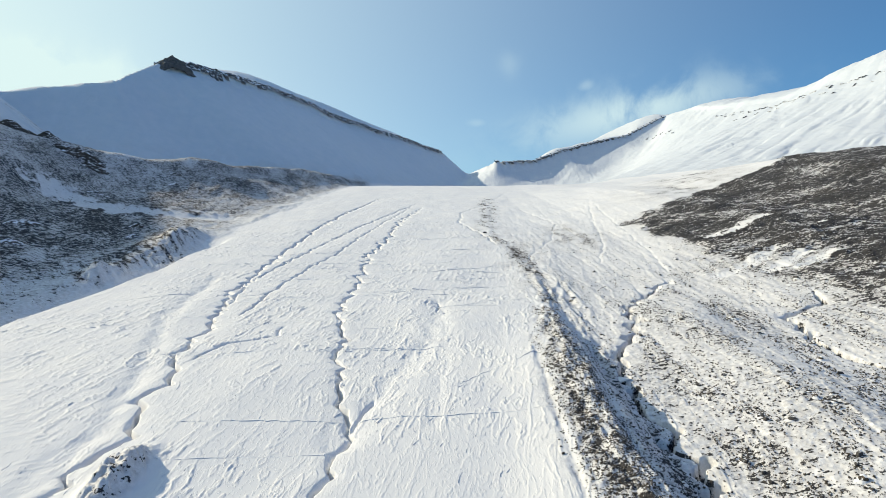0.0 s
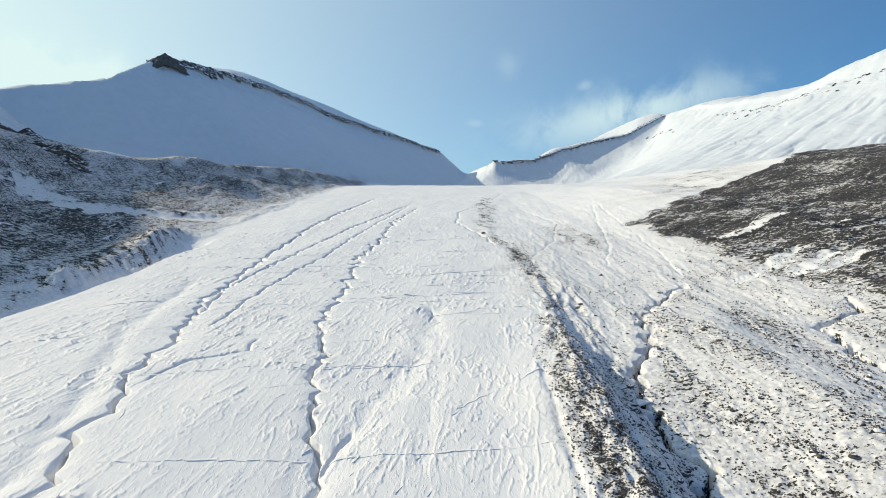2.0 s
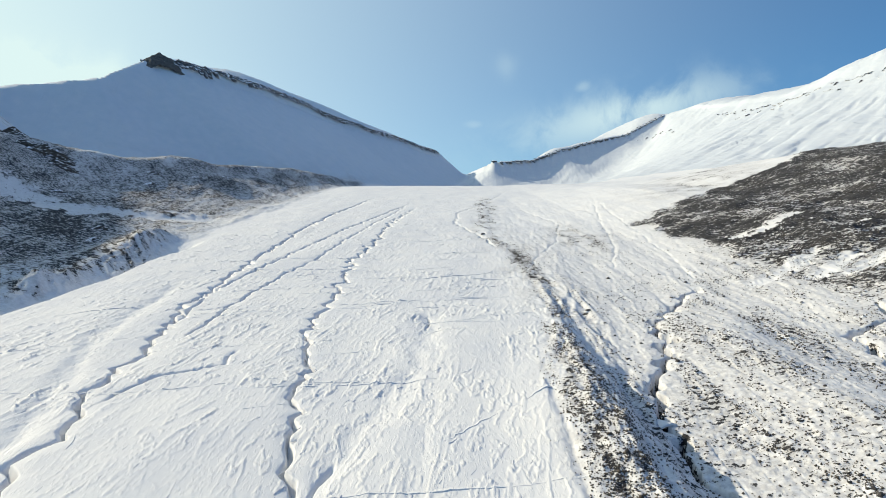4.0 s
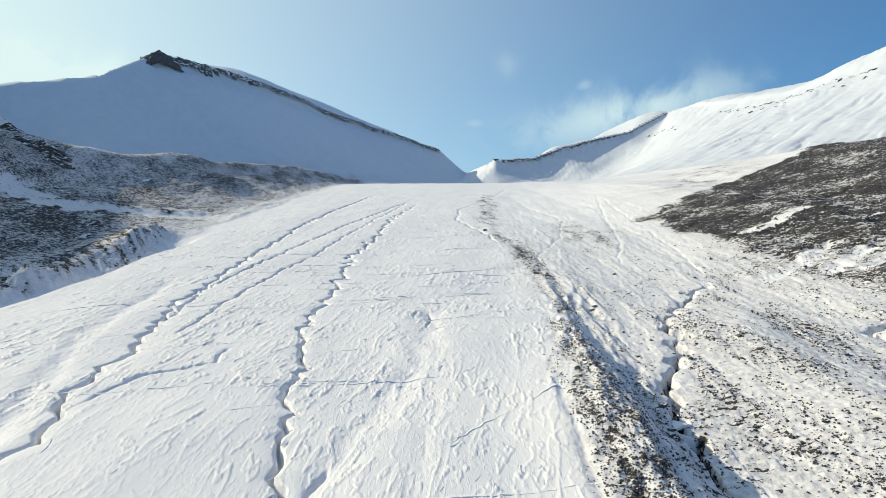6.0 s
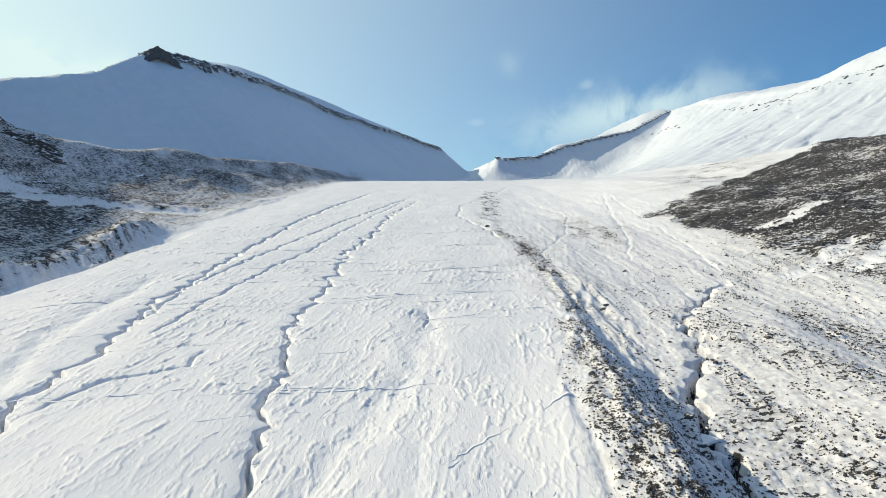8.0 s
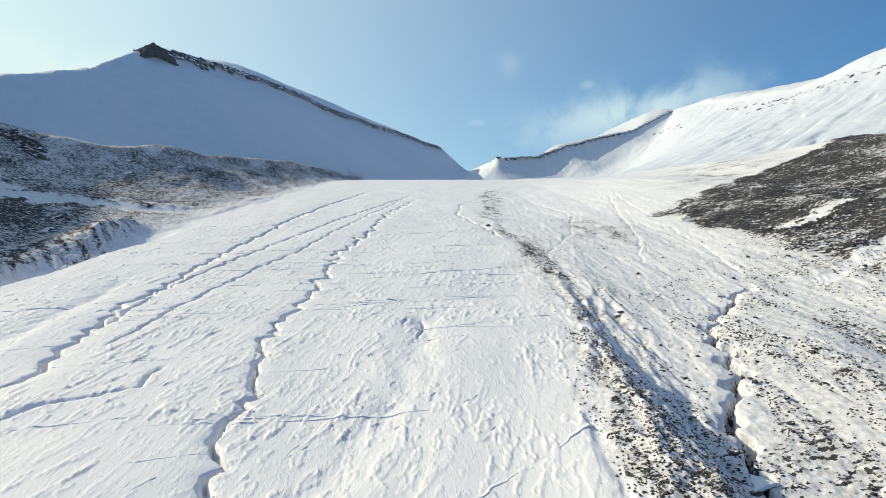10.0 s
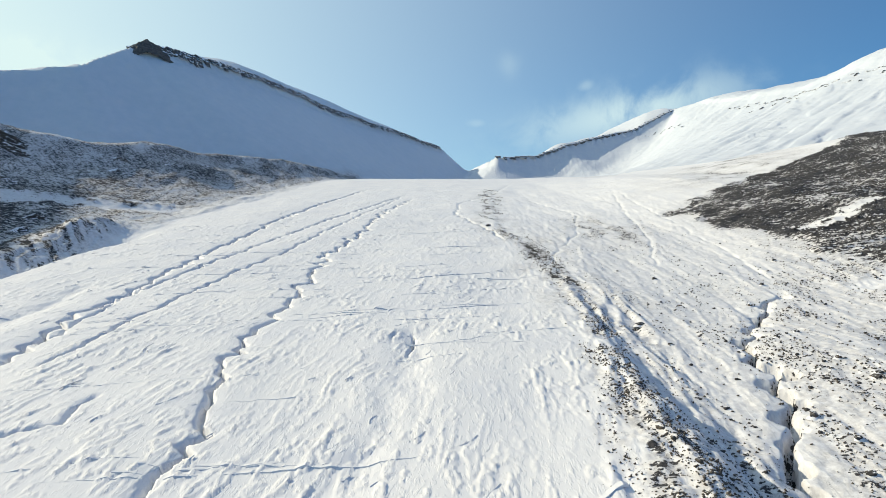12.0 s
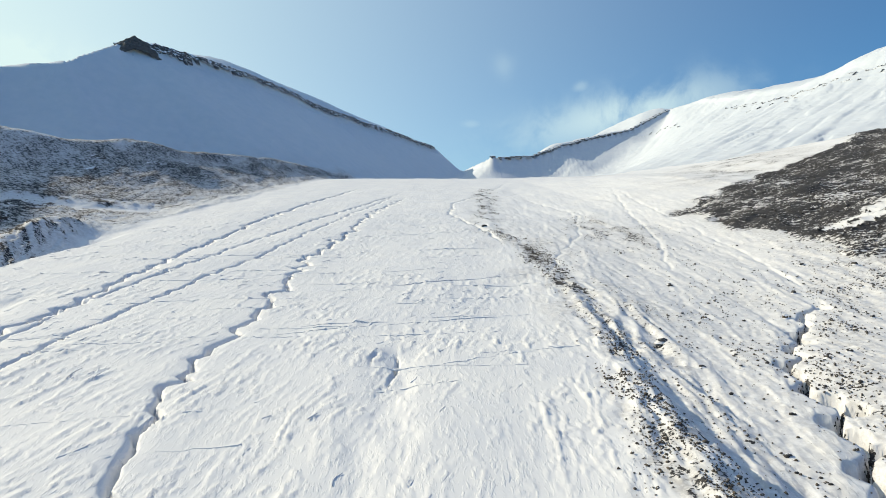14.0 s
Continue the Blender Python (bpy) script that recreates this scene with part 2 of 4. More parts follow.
LEFT_X = [-420, -330, -270, -245, -228, -212, -195, -176, -155, -135, -124, -95]
LEFT_H = [75, 66, 54, 40, 29, 20, 15, 9, 3.5, 0, -0.5, 0]
HILL_Y, HILL_X = [120, 180, 210, 234, 252, 300, 364, 384, 408, 433, 470], [134, 124, 118, 114, 107, 104, 99, 115, 143, 176, 240]      # foot of the dark hillside
RIGHT_X = [58, 85, 115, 139, 165, 197, 240, 300, 400]
RIGHT_H = [0, 2.5, 9, 15, 18, 27, 39, 46, 52]


STREAM_Y, STREAM_X = [99.9, 117.0, 139.9, 164.6, 182.6, 201.9, 216.0, 230.0, 300, 420], [37.0, 33.7, 37.0, 45.6, 50.1, 57.4, 67.0, 77.0, 98, 125]


def stony(x, y):
    """How far debris covers the glacier: beside the stream's far bank, and low down also on the near one."""
    across = x - interp(y, STREAM_Y, STREAM_X) + 5 * fbm(x / 9, y / 22, 2)
    return np.maximum(step(-5, 6, across), 0.5 * step(172, 128, y) + 0.2 + 0.22 * step(260, 220, y))


def brink(v, level):
    """A sharp edge where a field passes a level, and a slow fall behind it."""
    return step(level, level + 0.03, v) * np.exp(-np.maximum(v - level, 0) / 0.12)


def near_course(x, y, course, reach):
    """Plan points near a winding course: their indices and the distance to it."""
    xs, ys = [p[0] for p in course], [p[1] for p in course]
    idx = np.nonzero((x > min(xs) - reach) & (x < max(xs) + reach) & (y > min(ys) - reach) & (y < max(ys) + reach))
    cx, cy = x[idx], y[idx]
    best, side = np.full(cx.shape, 1e9), np.ones(cx.shape)
    order = np.argsort(cy, kind="stable")
    sy = cy[order]
    for (ax, ay), (bx, by) in zip(course[:-1], course[1:]):
        some = order[np.searchsorted(sy, min(ay, by) - reach):np.searchsorted(sy, max(ay, by) + reach)]
        dx, dy = bx - ax, by - ay
        t = np.clip(((cx[some] - ax) * dx + (cy[some] - ay) * dy) / (dx * dx + dy * dy + 1e-9), 0, 1)
        d = np.hypot(cx[some] - ax - t * dx, cy[some] - ay - t * dy)
        right = ((cx[some] - ax) * dy - (cy[some] - ay) * dx) * (1 if dy >= 0 else -1)
        side[some] = np.where(d < best[some], np.where(right >= 0, 1.0, -1.0), side[some])
        best[some] = np.minimum(best[some], d)
    return idx, cx, cy, best, side


def swell(x, y):
    """The glacier's snout bulges, and so does the stony bank between the two streams."""
    snout = interp(y, [40, 85, 105, 125, 150, 175, 198, 220, 250], [0.6, 2.0, 2.6, 3.1, 2.5, 2.0, 1.6, 0.5, 0]) * step(-122, -104, x) * step(36, 26, x)
    return snout + interp(y, [60, 90, 130, 150, 180, 208], [3.0, 3.8, 3.9, 2.9, 2.4, 0]) * np.exp(-((x - 61) / 11) ** 2)


def land(x, y):
    """At plan points: height of the land, how much of it is bare stone (in the stream slots, painted shade), how far it
    belongs to a mountain, and the kind of region.
    """
    level = 5 + 0.147 * np.maximum(y, -500)
    top = 5 + 0.147 * 900 + 0.05 * (y - 900)
    z = -smax(-level, -top, 16.0) + swell(x, y)

    # left: the glacier's bank, the trough beside it, the moraine
    pull = interp(y, [300, 450, 530, 650, 800, 1000], [1, 1, 1.12, 1.4, 2.0, 2.6])
    lx = -112 + (x + 112 + 5 * perlin(y / 45, x * 0 + 3.3)) * np.where(x < -112, pull, 1)
    wide = interp(lx, LEFT_X, LEFT_H)
    rim = x + 5 * perlin(y / 45, x * 0 + 3.3)                      # moat along the glacier's edge, shaped so its rim looks crisp from the camera
    z = z - 4.2 * step(-105.5, -109.5, rim) * step(-127, -113, rim) * interp(y, [0, 300, 350], [1, 1, 0])
    cap = interp(y, [0, 440, 520, 620, 800, 1100], [90, 62, 35, 30, 21, 5]) + 3 * perlin(x / 60, y / 60)
    z = z - smax(-wide, -cap, 5.0)
    # right: hillside of the far moraine
    fade = interp(y, [60, 250, 480, 600, 750, 1000], [0.9, 1, 1, 0.7, 0.22, 0.05])
    z = z + interp(x + 4 * perlin(y / 60, x * 0 + 8.1), RIGHT_X, RIGHT_H) * fade

    ml = mountain(x, y, LEFT_RIDGE, 0.53, 90.0, 140.0)
    mr = mountain(x, y, RIGHT_RIDGE, 0.415, 120.0, 320.0, True)
    ground = z
    high = step(0, 25, np.maximum(ml, mr) - ground)
    z = smax(smax(z, ml, 18.0), mr, 22.0)

    dm, _ = along(x, y, MEDIAL)
    bank = step(-114, -122, x + 7 * fbm(x / 8, y / 24, 3))                                     # 1: left of the glacier
    shelf = 1 - high
    right = step(3, 9, dm) * shelf                                # 1: right of the medial moraine
    hill = step(-8, 3, x - interp(y, HILL_Y, HILL_X) + 13 * fbm(x / 14, y / 22, 5)) * step(520, 470, y) * shelf
    spine = np.exp(-(np.abs(dm + 1.6 * step(200, 150, y)) / (interp(y, [60, 150, 230, 330, 700], [5.2, 4.4, 2.8, 2.4, 3.5]) * np.where(dm < 0, 1.1, 1.0 + 0.6 * step(190, 130, y)))) ** 2.2) * interp(y, [60, 190, 260, 560, 640], [1, 0.9, 0.6, 0.5, 0])

    # large relief
    z = z + 0.7 * fbm(x / 34, y / 80, 3) * (1 - bank) * shelf
    hump = np.exp(-(np.abs(dm + 0.8) / (interp(y, [60, 150, 230, 330, 700], [5.2, 4.2, 2.8, 2.4, 3.5]) * np.where(dm < 0, 2.1, 1.0))) ** 2.0)
    z = z + hump * 2.2 * interp(y, [60, 130, 150, 190, 240, 340, 560, 640], [1.0, 0.85, 0.55, 0.22, 0.14, 0.12, 0.08, 0]) + spine * 0.6 * fbm(x / 3, y / 6, 3)
    z = z + step(-4, -1, dm) * step(13, 8, dm) * step(290, 215, y) * (0.8 * ridged(dm / 5.0 + 0.7 * perlin(x / 9, y / 22), y / 38, 3) + 0.4 * fbm(x / 2.2, y / 6, 3))
    z = z - 1.7 * np.exp(-((dm - 9.5) / np.where(dm < 9.5, 4.0, 17.0)) ** 2) * interp(y, [60, 125, 150, 180], [1, 0.8, 0.3, 0])
    z = z + right * (1 - hill) * (0.25 + 0.75 * step(330, 200, y)) * (0.3 * fbm(x / 9, y / 70, 3) + 0.16 * fbm(x / 5, y / 14, 3))
    streak = fbm((x + 0.25 * y) / 26, (y - 0.25 * x) / 6, 4)
    z = z + hill * (1.7 * fbm(x / 22, y / 16, 5) + 0.9 * streak + 0.8 * ridged((x + 0.25 * y) / 10, (y - 0.25 * x) / 3.2, 3))
    z = z + bank * shelf * (1.3 * fbm(x / 26, y / 50, 5) + 0.5 * ridged((x + 0.06 * y) / 12, y / 75, 3) + 0.5 * ridged((x + 0.3 * y) / 9, (y - 0.3 * x) / 5, 3))
    z = z + high * (4 * fbm(x / 160, y / 160, 4) + 0.9 * fbm(x / 24, y / 24, 3))
    gullies = np.where(mr > ml, 2.0 * fbm((0.66 * x - 0.75 * y) / 26, (0.75 * x + 0.66 * y) / 220, 3) - 1.7 * step(0.30, 0.46, ridged((0.62 * x - 0.78 * y) / 30 + 0.6 * perlin(x / 90, y / 90), (0.78 * x + 0.62 * y) / 260, 2)) * step(-0.15, 0.25, perlin(x / 130, y / 130 + 4)), (0.7 + 0.9 * step(900, 720, y)) * fbm((0.45 * x + 0.89 * y) / 9, (0.89 * x - 0.45 * y) / 150, 4) * step(-180, -300, x))
    z = z + high * gullies
    # a snow mound beside the bank and a dirty knob of ice
    z = z + (6.2 + 3.0 * fbm(x / 9, y / 20, 5)) * np.exp(-(((x + 129 + 4 * perlin(y / 14, x / 30)) / 9) ** 2 + ((y - 330) / 28) ** 2))
    z = z + (4.4 + 3.0 * fbm(x / 7, y / 12, 5)) * np.exp(-(((x + 121 + 3 * perlin(y / 12, x / 20)) / 7) ** 2 + ((y - 243) / 15) ** 2))
    z = z + 0.9 * ridged(x / 3.2 + 0.3 * y / 9, y / 9, 3) * np.exp(-(((x + 126) / 13) ** 2 + ((y - 290) / 80) ** 2) ** 2)
    z = z + 7.0 * np.exp(-((x + 205) / 34) ** 2 - ((y - 572) / 48) ** 2) * shelf
    knob = np.exp(-(((x + 42.0) / 2.8) ** 2 + ((y - 86.8) / 8.5) ** 2) ** 1.5)
    z = z + 3.0 * knob + knob * 1.2 * fbm(x / 1.6, y / 2.2, 4)

    # bare stone
    bands = fbm(x / 9 + 4, y / 55, 3)
    patches = fbm(x / 14, y / 30, 3)
    debris = 0.20 + 0.12 * step(28, 14, dm) + 0.2 * bands + 0.24 * patches + 0.12 * step(200, 120, y)
    hillstone = np.clip(0.88 + 0.30 * streak + 0.2 * patches + 0.24 * fbm(x / 34 + 5, y / 34, 2), 0.05, 1.1)
    upper = 0.25 * np.exp(-((x - 33) / 3.2) ** 2 - ((y - 288) / 24) ** 2) + np.exp(-(dm / 9) ** 2) * interp(y, [180, 240, 540, 620], [0, 1, 1, 0]) * np.clip(0.18 + 1.1 * fbm(x / 7, y / 18, 3), 0, 0.6)
    east = np.exp(-((x - 67) / 12) ** 2 - ((y - 345) / 42) ** 2) * np.clip(0.3 + 0.9 * fbm(x / 8, y / 16, 3), 0, 0.6)
    moraine = np.clip(interp(lx, [-300, -235, -172, -134, -120], [0.60, 0.66, 0.70, 0.56, 0.32]) + 0.10 * step(440, 380, y - 0.6 * (x + 180)) * step(-136, -160, x) + 0.1 * fbm(x / 40, y / 40, 2) + 0.22 * fbm((x + 0.06 * y) / 14, y / 40, 3) + 0.16 * fbm((x + 0.05 * y) / 3, y / 9, 3), 0, 1)
    stone = hill * hillstone + 0.74 * spine * interp(y, [60, 200, 300], [1, 0.85, 0.5]) * np.clip(interp(y, [120, 190], [0.9, 0.25]) + 1.5 * fbm(x / 2.8, y / 9, 3), 0, 1.1) + np.clip(debris, 0, 0.6) * stony(x, y) * right * (1 - hill) * step(420, 280, y) + upper + east
    stone = stone + interp(y, [60, 120, 155, 230, 270], [0.05, 0.07, 0.26, 0.28, 0]) * np.exp(-((dm - 4) / 5.0) ** 2) * (1 - 0.5 * spine) * np.clip(0.8 + 1.2 * fbm(x / 3, y / 14, 3), 0, 1.3)
    stone = stone + 0.14 * step(84, 112, x) * (1 - hill) * right * step(440, 340, y - 0.3 * (x - 110))
    stone = stone + 0.13 * right * (1 - hill) * step(430, 300, y) + 0.2 * step(94, 112, x) * step(270, 235, y) * (1 - hill) * np.clip(0.8 + 1.4 * fbm(x / 8, y / 14, 3), 0, 1.4)
    stone = stone + 0.9 * np.exp(-((x - 0.36 * y) / 45) ** 2) * step(395, 450, y) * step(780, 620, y) * np.clip(0.46 + 0.9 * fbm(x / 12, y / 22, 4), 0, 0.75)
    stone = stone + 0.5 * np.exp(-(((x + 126) / 13) ** 2 + ((y - 285) / 75) ** 2) ** 2) * np.clip(0.5 + 1.5 * fbm(x / 4 + 0.2 * y, y / 9, 3), 0, 1)
    stone = stone + bank * shelf * moraine + 0.48 * step(0.1, 0.5, knob)
    stone = stone * (1 - 0.9 * step(10, 26, np.maximum(ml, mr) - ground)) + 0.22 * high * step(18, -30, np.abs(np.maximum(ml, mr) - ground) - 30) * (fbm(x / 30, y / 30, 3) > 0)

    for course, width, depth in SNOWBEDS:
        idx, cx, cy, best, side = near_course(x, y, course, 16.0)
        if len(cx):
            bed = np.exp(-(best / (width * np.clip(1 + 1.3 * fbm(cx / 7, cy / 9, 4), 0.25, 2))) ** 2)
            stone[idx] = stone[idx] * (1 - 0.96 * step(0.2, 0.65, bed * (1 + 0.9 * fbm(cx / 5, cy / 7, 3))) * (1 if width < 5 else 0.72))
            z[idx] = z[idx] - depth * bed
    flute = fbm(y / 4.5 + 0.02 * x, x / 130, 3) * step(-215, -290, x) * step(860, 700, y) * high
    z = z + 1.2 * flute
    stone = stone + 0.6 * step(0.10, 0.32, flute) * step(-0.2, 0.3, perlin(x / 60, y / 40))
    # running water has cut these
    for k, (points, pitch, sway, width, depth) in enumerate(CHANNELS):
        idx, cx, cy, best, side = near_course(x, y, meander(points, pitch, sway, 10 + 7 * k), 7.0)
        if len(cx):
            vary = np.clip(0.85 + 1.3 * perlin(cx / 6 + k, cy / 6), 0.25, 1.5)
            lo, hi = min(p[1] for p in points), max(p[1] for p in points)
            ends = step(lo, lo + 8, cy) * step(hi, hi - 0.12 * (hi - lo), cy)
            wide_ = width * np.clip(0.8 + (1.6 if k in (4, 5) else 1.2) * perlin(cx / 2.8, cy / 3.2 + 40), 0.3, 2.0)
            # a slot, undercut towards the right, with a scalloped ramp down its left side
            mean, spread = (0.9, 1.6) if k in (4, 5) else (1.3, 2.6) if k == 0 else (0.8, 1.2) if k in (9, 10) else (1.4, 2.6)
            reach = width * (mean + spread * perlin(cx / 4.5 + 3 * k, cy / 4.5))
            ramp = np.where(side < 0, np.clip(1 - best / np.maximum(reach, 0.3), 0, 1), step(wide_ * 0.9, wide_ * 0.3, best))
            cut = 0.45 * depth * ramp + step(wide_ * 1.0, wide_ * 0.4, best) * depth * 0.75 * vary + 0.12 * depth * np.exp(-(best / (width * 2.5)) ** 2)
            if k in (4, 5):                             # potholes, one after another
                pots = np.random.RandomState(90 + k)
                for px_, py_ in meander(points, pitch, sway, 10 + 7 * k)[2:-12:1]:
                    r = pots.uniform(0.9, 1.9)
                    pot = np.hypot((cx - px_ - pots.uniform(-0.5, 0.9)), 0.8 * (cy - py_))
                    cut = np.maximum(cut, depth * pots.uniform(0.9, 1.5) * step(r, 0.75 * r, pot) if pots.uniform() < 0.7 else 0)
            z[idx] = z[idx] - cut * ends
            # in the two stream slots, stone cover is painted in as shade
            stone[idx] = stone[idx] * (1 - 0.6 * step(width * 2.5, width, best)) + (0.6 * step(width * 1.2, width * 0.5, best) * ends if k in (4, 5) else 0)
    rough = np.zeros(x.shape)
    for points, width, depth in HOLLOWS:
        idx, cx, cy, best, side = near_course(x, y, points, 12.0)
        if len(cx):
            deep = np.exp(-(best / (width * (1 + 0.7 * perlin(cx / 7, cy / 9)))) ** 2)
            z[idx] = z[idx] - depth * deep * (0.85 + 0.5 * perlin(cx / 3, cy / 5))
            rough[idx] = np.maximum(rough[idx], deep)
    # wind-packed snow: low scales with a steep lee edge
    snow = np.clip(1 - 1.3 * stone, 0, 1) * (1 - high)
    near = step(800, 300, y) * step(50, 72, y)
    wx, wy = x * 0.99 - y * 0.13, x * 0.13 + y * 0.99
    bend = 1.0 * fbm(x / 16, y / 20, 2)
    a = fbm(wx / 1.7 + bend, wy / 6.5, 3)
    b = fbm(wx / 0.85 + bend + 30, wy / 3.4, 2)
    lull = step(-0.25, 0.2, fbm(x / 18 + 50, y / 26, 2))
    calm = 0.55 + 0.45 * step(100, 185, y - 0.7 * np.minimum(x + 20, 0))              # the snow lies flatter towards the snout
    z = z + snow * near * calm * (0.35 + 0.65 * lull) * (0.3 * brink(a, 0.18) + 0.07 * brink(b, 0.30) + 0.02 * a + 0.26 * brink(fbm(wx / 2.4 + 0.6 * bend + 11, wy / 19, 2), 0.22))
    z = z + right * (1 - hill) * near * (0.16 * step(0.10, 0.15, fbm(x / 9 + 20, y / 60, 3)) - 0.12 * step(0.14, 0.18, fbm(x / 6 + 70, y / 40, 3)))
    z = z + right * (1 - hill) * near * 0.11 * fbm(x / 2.0, y / 4.5, 3)
    z = z + snow * rough * 0.08 * ridged(x / 0.9, y / 3.2, 3)
    z = z + np.clip(stone * 1.4, 0, 1) * near * (0.30 * fbm(x / 1.3, y / 1.3, 3))
    region = np.where(high > 0.5, np.where(ml > mr, 3, 4), np.where(x < -118, 1, np.where((x > 92) & (y < 820), 2, 0)))
    return z, stone, region


# ---------------------------------------------------------------- materials
class Graph:
    """Short hand for a material's nodes."""

    def __init__(self, name):
        self.material = bpy.data.materials.new(name)
        self.material.use_nodes = True
        self.n, self.k = self.material.node_tree.nodes, self.material.node_tree.links
        self.n.clear()
        self.bsdf, out = self.n.new("ShaderNodeBsdfPrincipled"), self.n.new("ShaderNodeOutputMaterial")
        self.k.new(self.bsdf.outputs["BSDF"], out.inputs["Surface"])
        self.where = self.n.new("ShaderNodeNewGeometry")

    def set(self, socket, value):
        if isinstance(value, (int, float, tuple)):
            socket.default_value = value
        else:
            self.k.new(value, socket)

    def noise(self, scale, detail=6.0, rough=0.6, stretch=None, turn=0.0, vector=None):
        t = self.n.new("ShaderNodeTexNoise")
        for key, value in (("Scale", scale), ("Detail", detail), ("Roughness", rough)):
            t.inputs[key].default_value = value
        source = vector or self.where.outputs["Position"]
        if stretch:
            mp = self.n.new("ShaderNodeMapping")
            mp.inputs["Scale"].default_value = stretch
            mp.inputs["Rotation"].default_value = (0, 0, radians(turn))
            self.k.new(source, mp.inputs["Vector"])
            source = mp.outputs["Vector"]
        self.k.new(source, t.inputs["Vector"])
        return t.outputs["Fac"]

    def math(self, kind, a, b=0.0, c=0.0):
        m = self.n.new("ShaderNodeMath")
        m.operation = kind
        for socket, value in zip(m.inputs, (a, b, c)):
            self.set(socket, value)
        return m.outputs[0]

    def ramp(self, value, a, b, lo=0.0, hi=1.0):
        r = self.n.new("ShaderNodeMapRange")
        for key, v in (("From Min", a), ("From Max", b), ("To Min", lo), ("To Max", hi)):
            r.inputs[key].default_value = v
        self.set(r.inputs["Value"], value)
        return r.outputs["Result"]

    def mix(self, factor, a, b):
        m = self.n.new("ShaderNodeMix")
        m.data_type = "RGBA"
        for key, v in (("Factor", factor), ("A", a), ("B", b)):
            self.set(m.inputs[key], v)
        return m.outputs["Result"]

    def bump(self, height, strength, distance, normal=None):
        b = self.n.new("ShaderNodeBump")
        b.inputs["Strength"].default_value, b.inputs["Distance"].default_value = strength, distance
        self.k.new(height, b.inputs["Height"])
        if normal is not None:
            self.k.new(normal, b.inputs["Normal"])
        return b.outputs["Normal"]

    def finish(self, colour, rough, normal, gloss=0.25):
        self.set(self.bsdf.inputs["Base Color"], colour)
        self.set(self.bsdf.inputs["Roughness"], rough)
        self.bsdf.inputs["Specular IOR Level"].default_value = gloss
        if normal is not None:
            self.k.new(normal, self.bsdf.inputs["Normal"])
        return self.material


def ground_material(name, white_a, white_b, flutes, lie=-14.0, layered=0.30, grime=0.35):
    """Snow over stone; lie: the way the stone's layers run, layered: how strongly they show, grime: how grey the snow is where stone is thick."""
    g = Graph(name)
    cover = g.n.new("ShaderNodeAttribute")
    cover.attribute_name = "stone"
    cover = cover.outputs["Fac"]
    rubble = g.noise(0.6, 4.0, 0.6)
    strata = g.noise(0.62, 5.0, 0.6, stretch=(0.28, 1.6, 2.0), turn=lie)
    grit = g.noise(3.2, 5.0, 0.65)
    crust = g.noise(0.8, 4.0, 0.55, stretch=(2.2, 0.6, 1.0), turn=-7.0)
    speck = g.noise(1.9, 3.0, 0.6)
    both = g.math("ADD", g.math("MULTIPLY_ADD", rubble, 0.53 * (1 - layered), g.math("MULTIPLY", speck, 0.47 * (1 - layered))), g.math("MULTIPLY", strata, layered))
    # stone shows where the noise lies under the cover value
    mask = g.ramp(g.math("SUBTRACT", g.ramp(cover, 0.0, 1.0, 0.30, 0.585), both), -0.008, 0.015)
    dark = g.mix(g.ramp(grit, 0.35, 0.65), (0.018, 0.019, 0.022, 1), (0.066, 0.063, 0.063, 1))
    dark = g.mix(g.ramp(g.noise(0.05, 4.0, 0.6), 0.52, 0.75, 0.0, 0.25), dark, (0.10, 0.082, 0.062, 1))
    white = g.mix(g.ramp(g.noise(0.07, 6.0, 0.6), 0.35, 0.7), white_a, white_b)
    # dust and grit blown over the snow near bare stone
    dust = g.math("MULTIPLY", g.math("ADD", g.ramp(cover, 0.02, 0.38, 0.0, 0.6), g.ramp(cover, 0.45, 0.7, 0.0, grime)), g.ramp(g.noise(0.8, 5.0, 0.7), 0.36, 0.6))
    white = g.mix(dust, white, (0.40, 0.385, 0.375, 1))
    colour = g.mix(mask, white, dark)
    scales = g.math("ADD", g.ramp(crust, 0.56, 0.60), g.math("MULTIPLY", g.ramp(g.noise(1.7, 3.0, 0.55, stretch=(2.0, 0.6, 1.0), turn=-7.0), 0.57, 0.62), 0.6))
    normal = g.bump(crust, 0.07, 0.16)
    if flutes:                                          # runnels down a mountain side
        runnel = g.noise(0.055, 6.0, 0.6, stretch=(2.6, 0.28, 1.0), turn=flutes)
        normal = g.bump(runnel, 0.26, 2.6, normal)
        normal = g.bump(g.ramp(g.noise(0.035, 5.0, 0.65, stretch=(3.6, 0.3, 1.0), turn=flutes), 0.56, 0.62), 0.3, 1.2, normal)
    normal = g.bump(scales, 0.36, 0.10, normal)
    normal = g.bump(grit, 0.06, 0.05, normal)
    normal = g.bump(mask, 0.6, 0.25, normal)
    return g.finish(colour, g.mix(mask, (0.62, 0.62, 0.62, 1), (0.9, 0.9, 0.9, 1)), normal, 0.22)


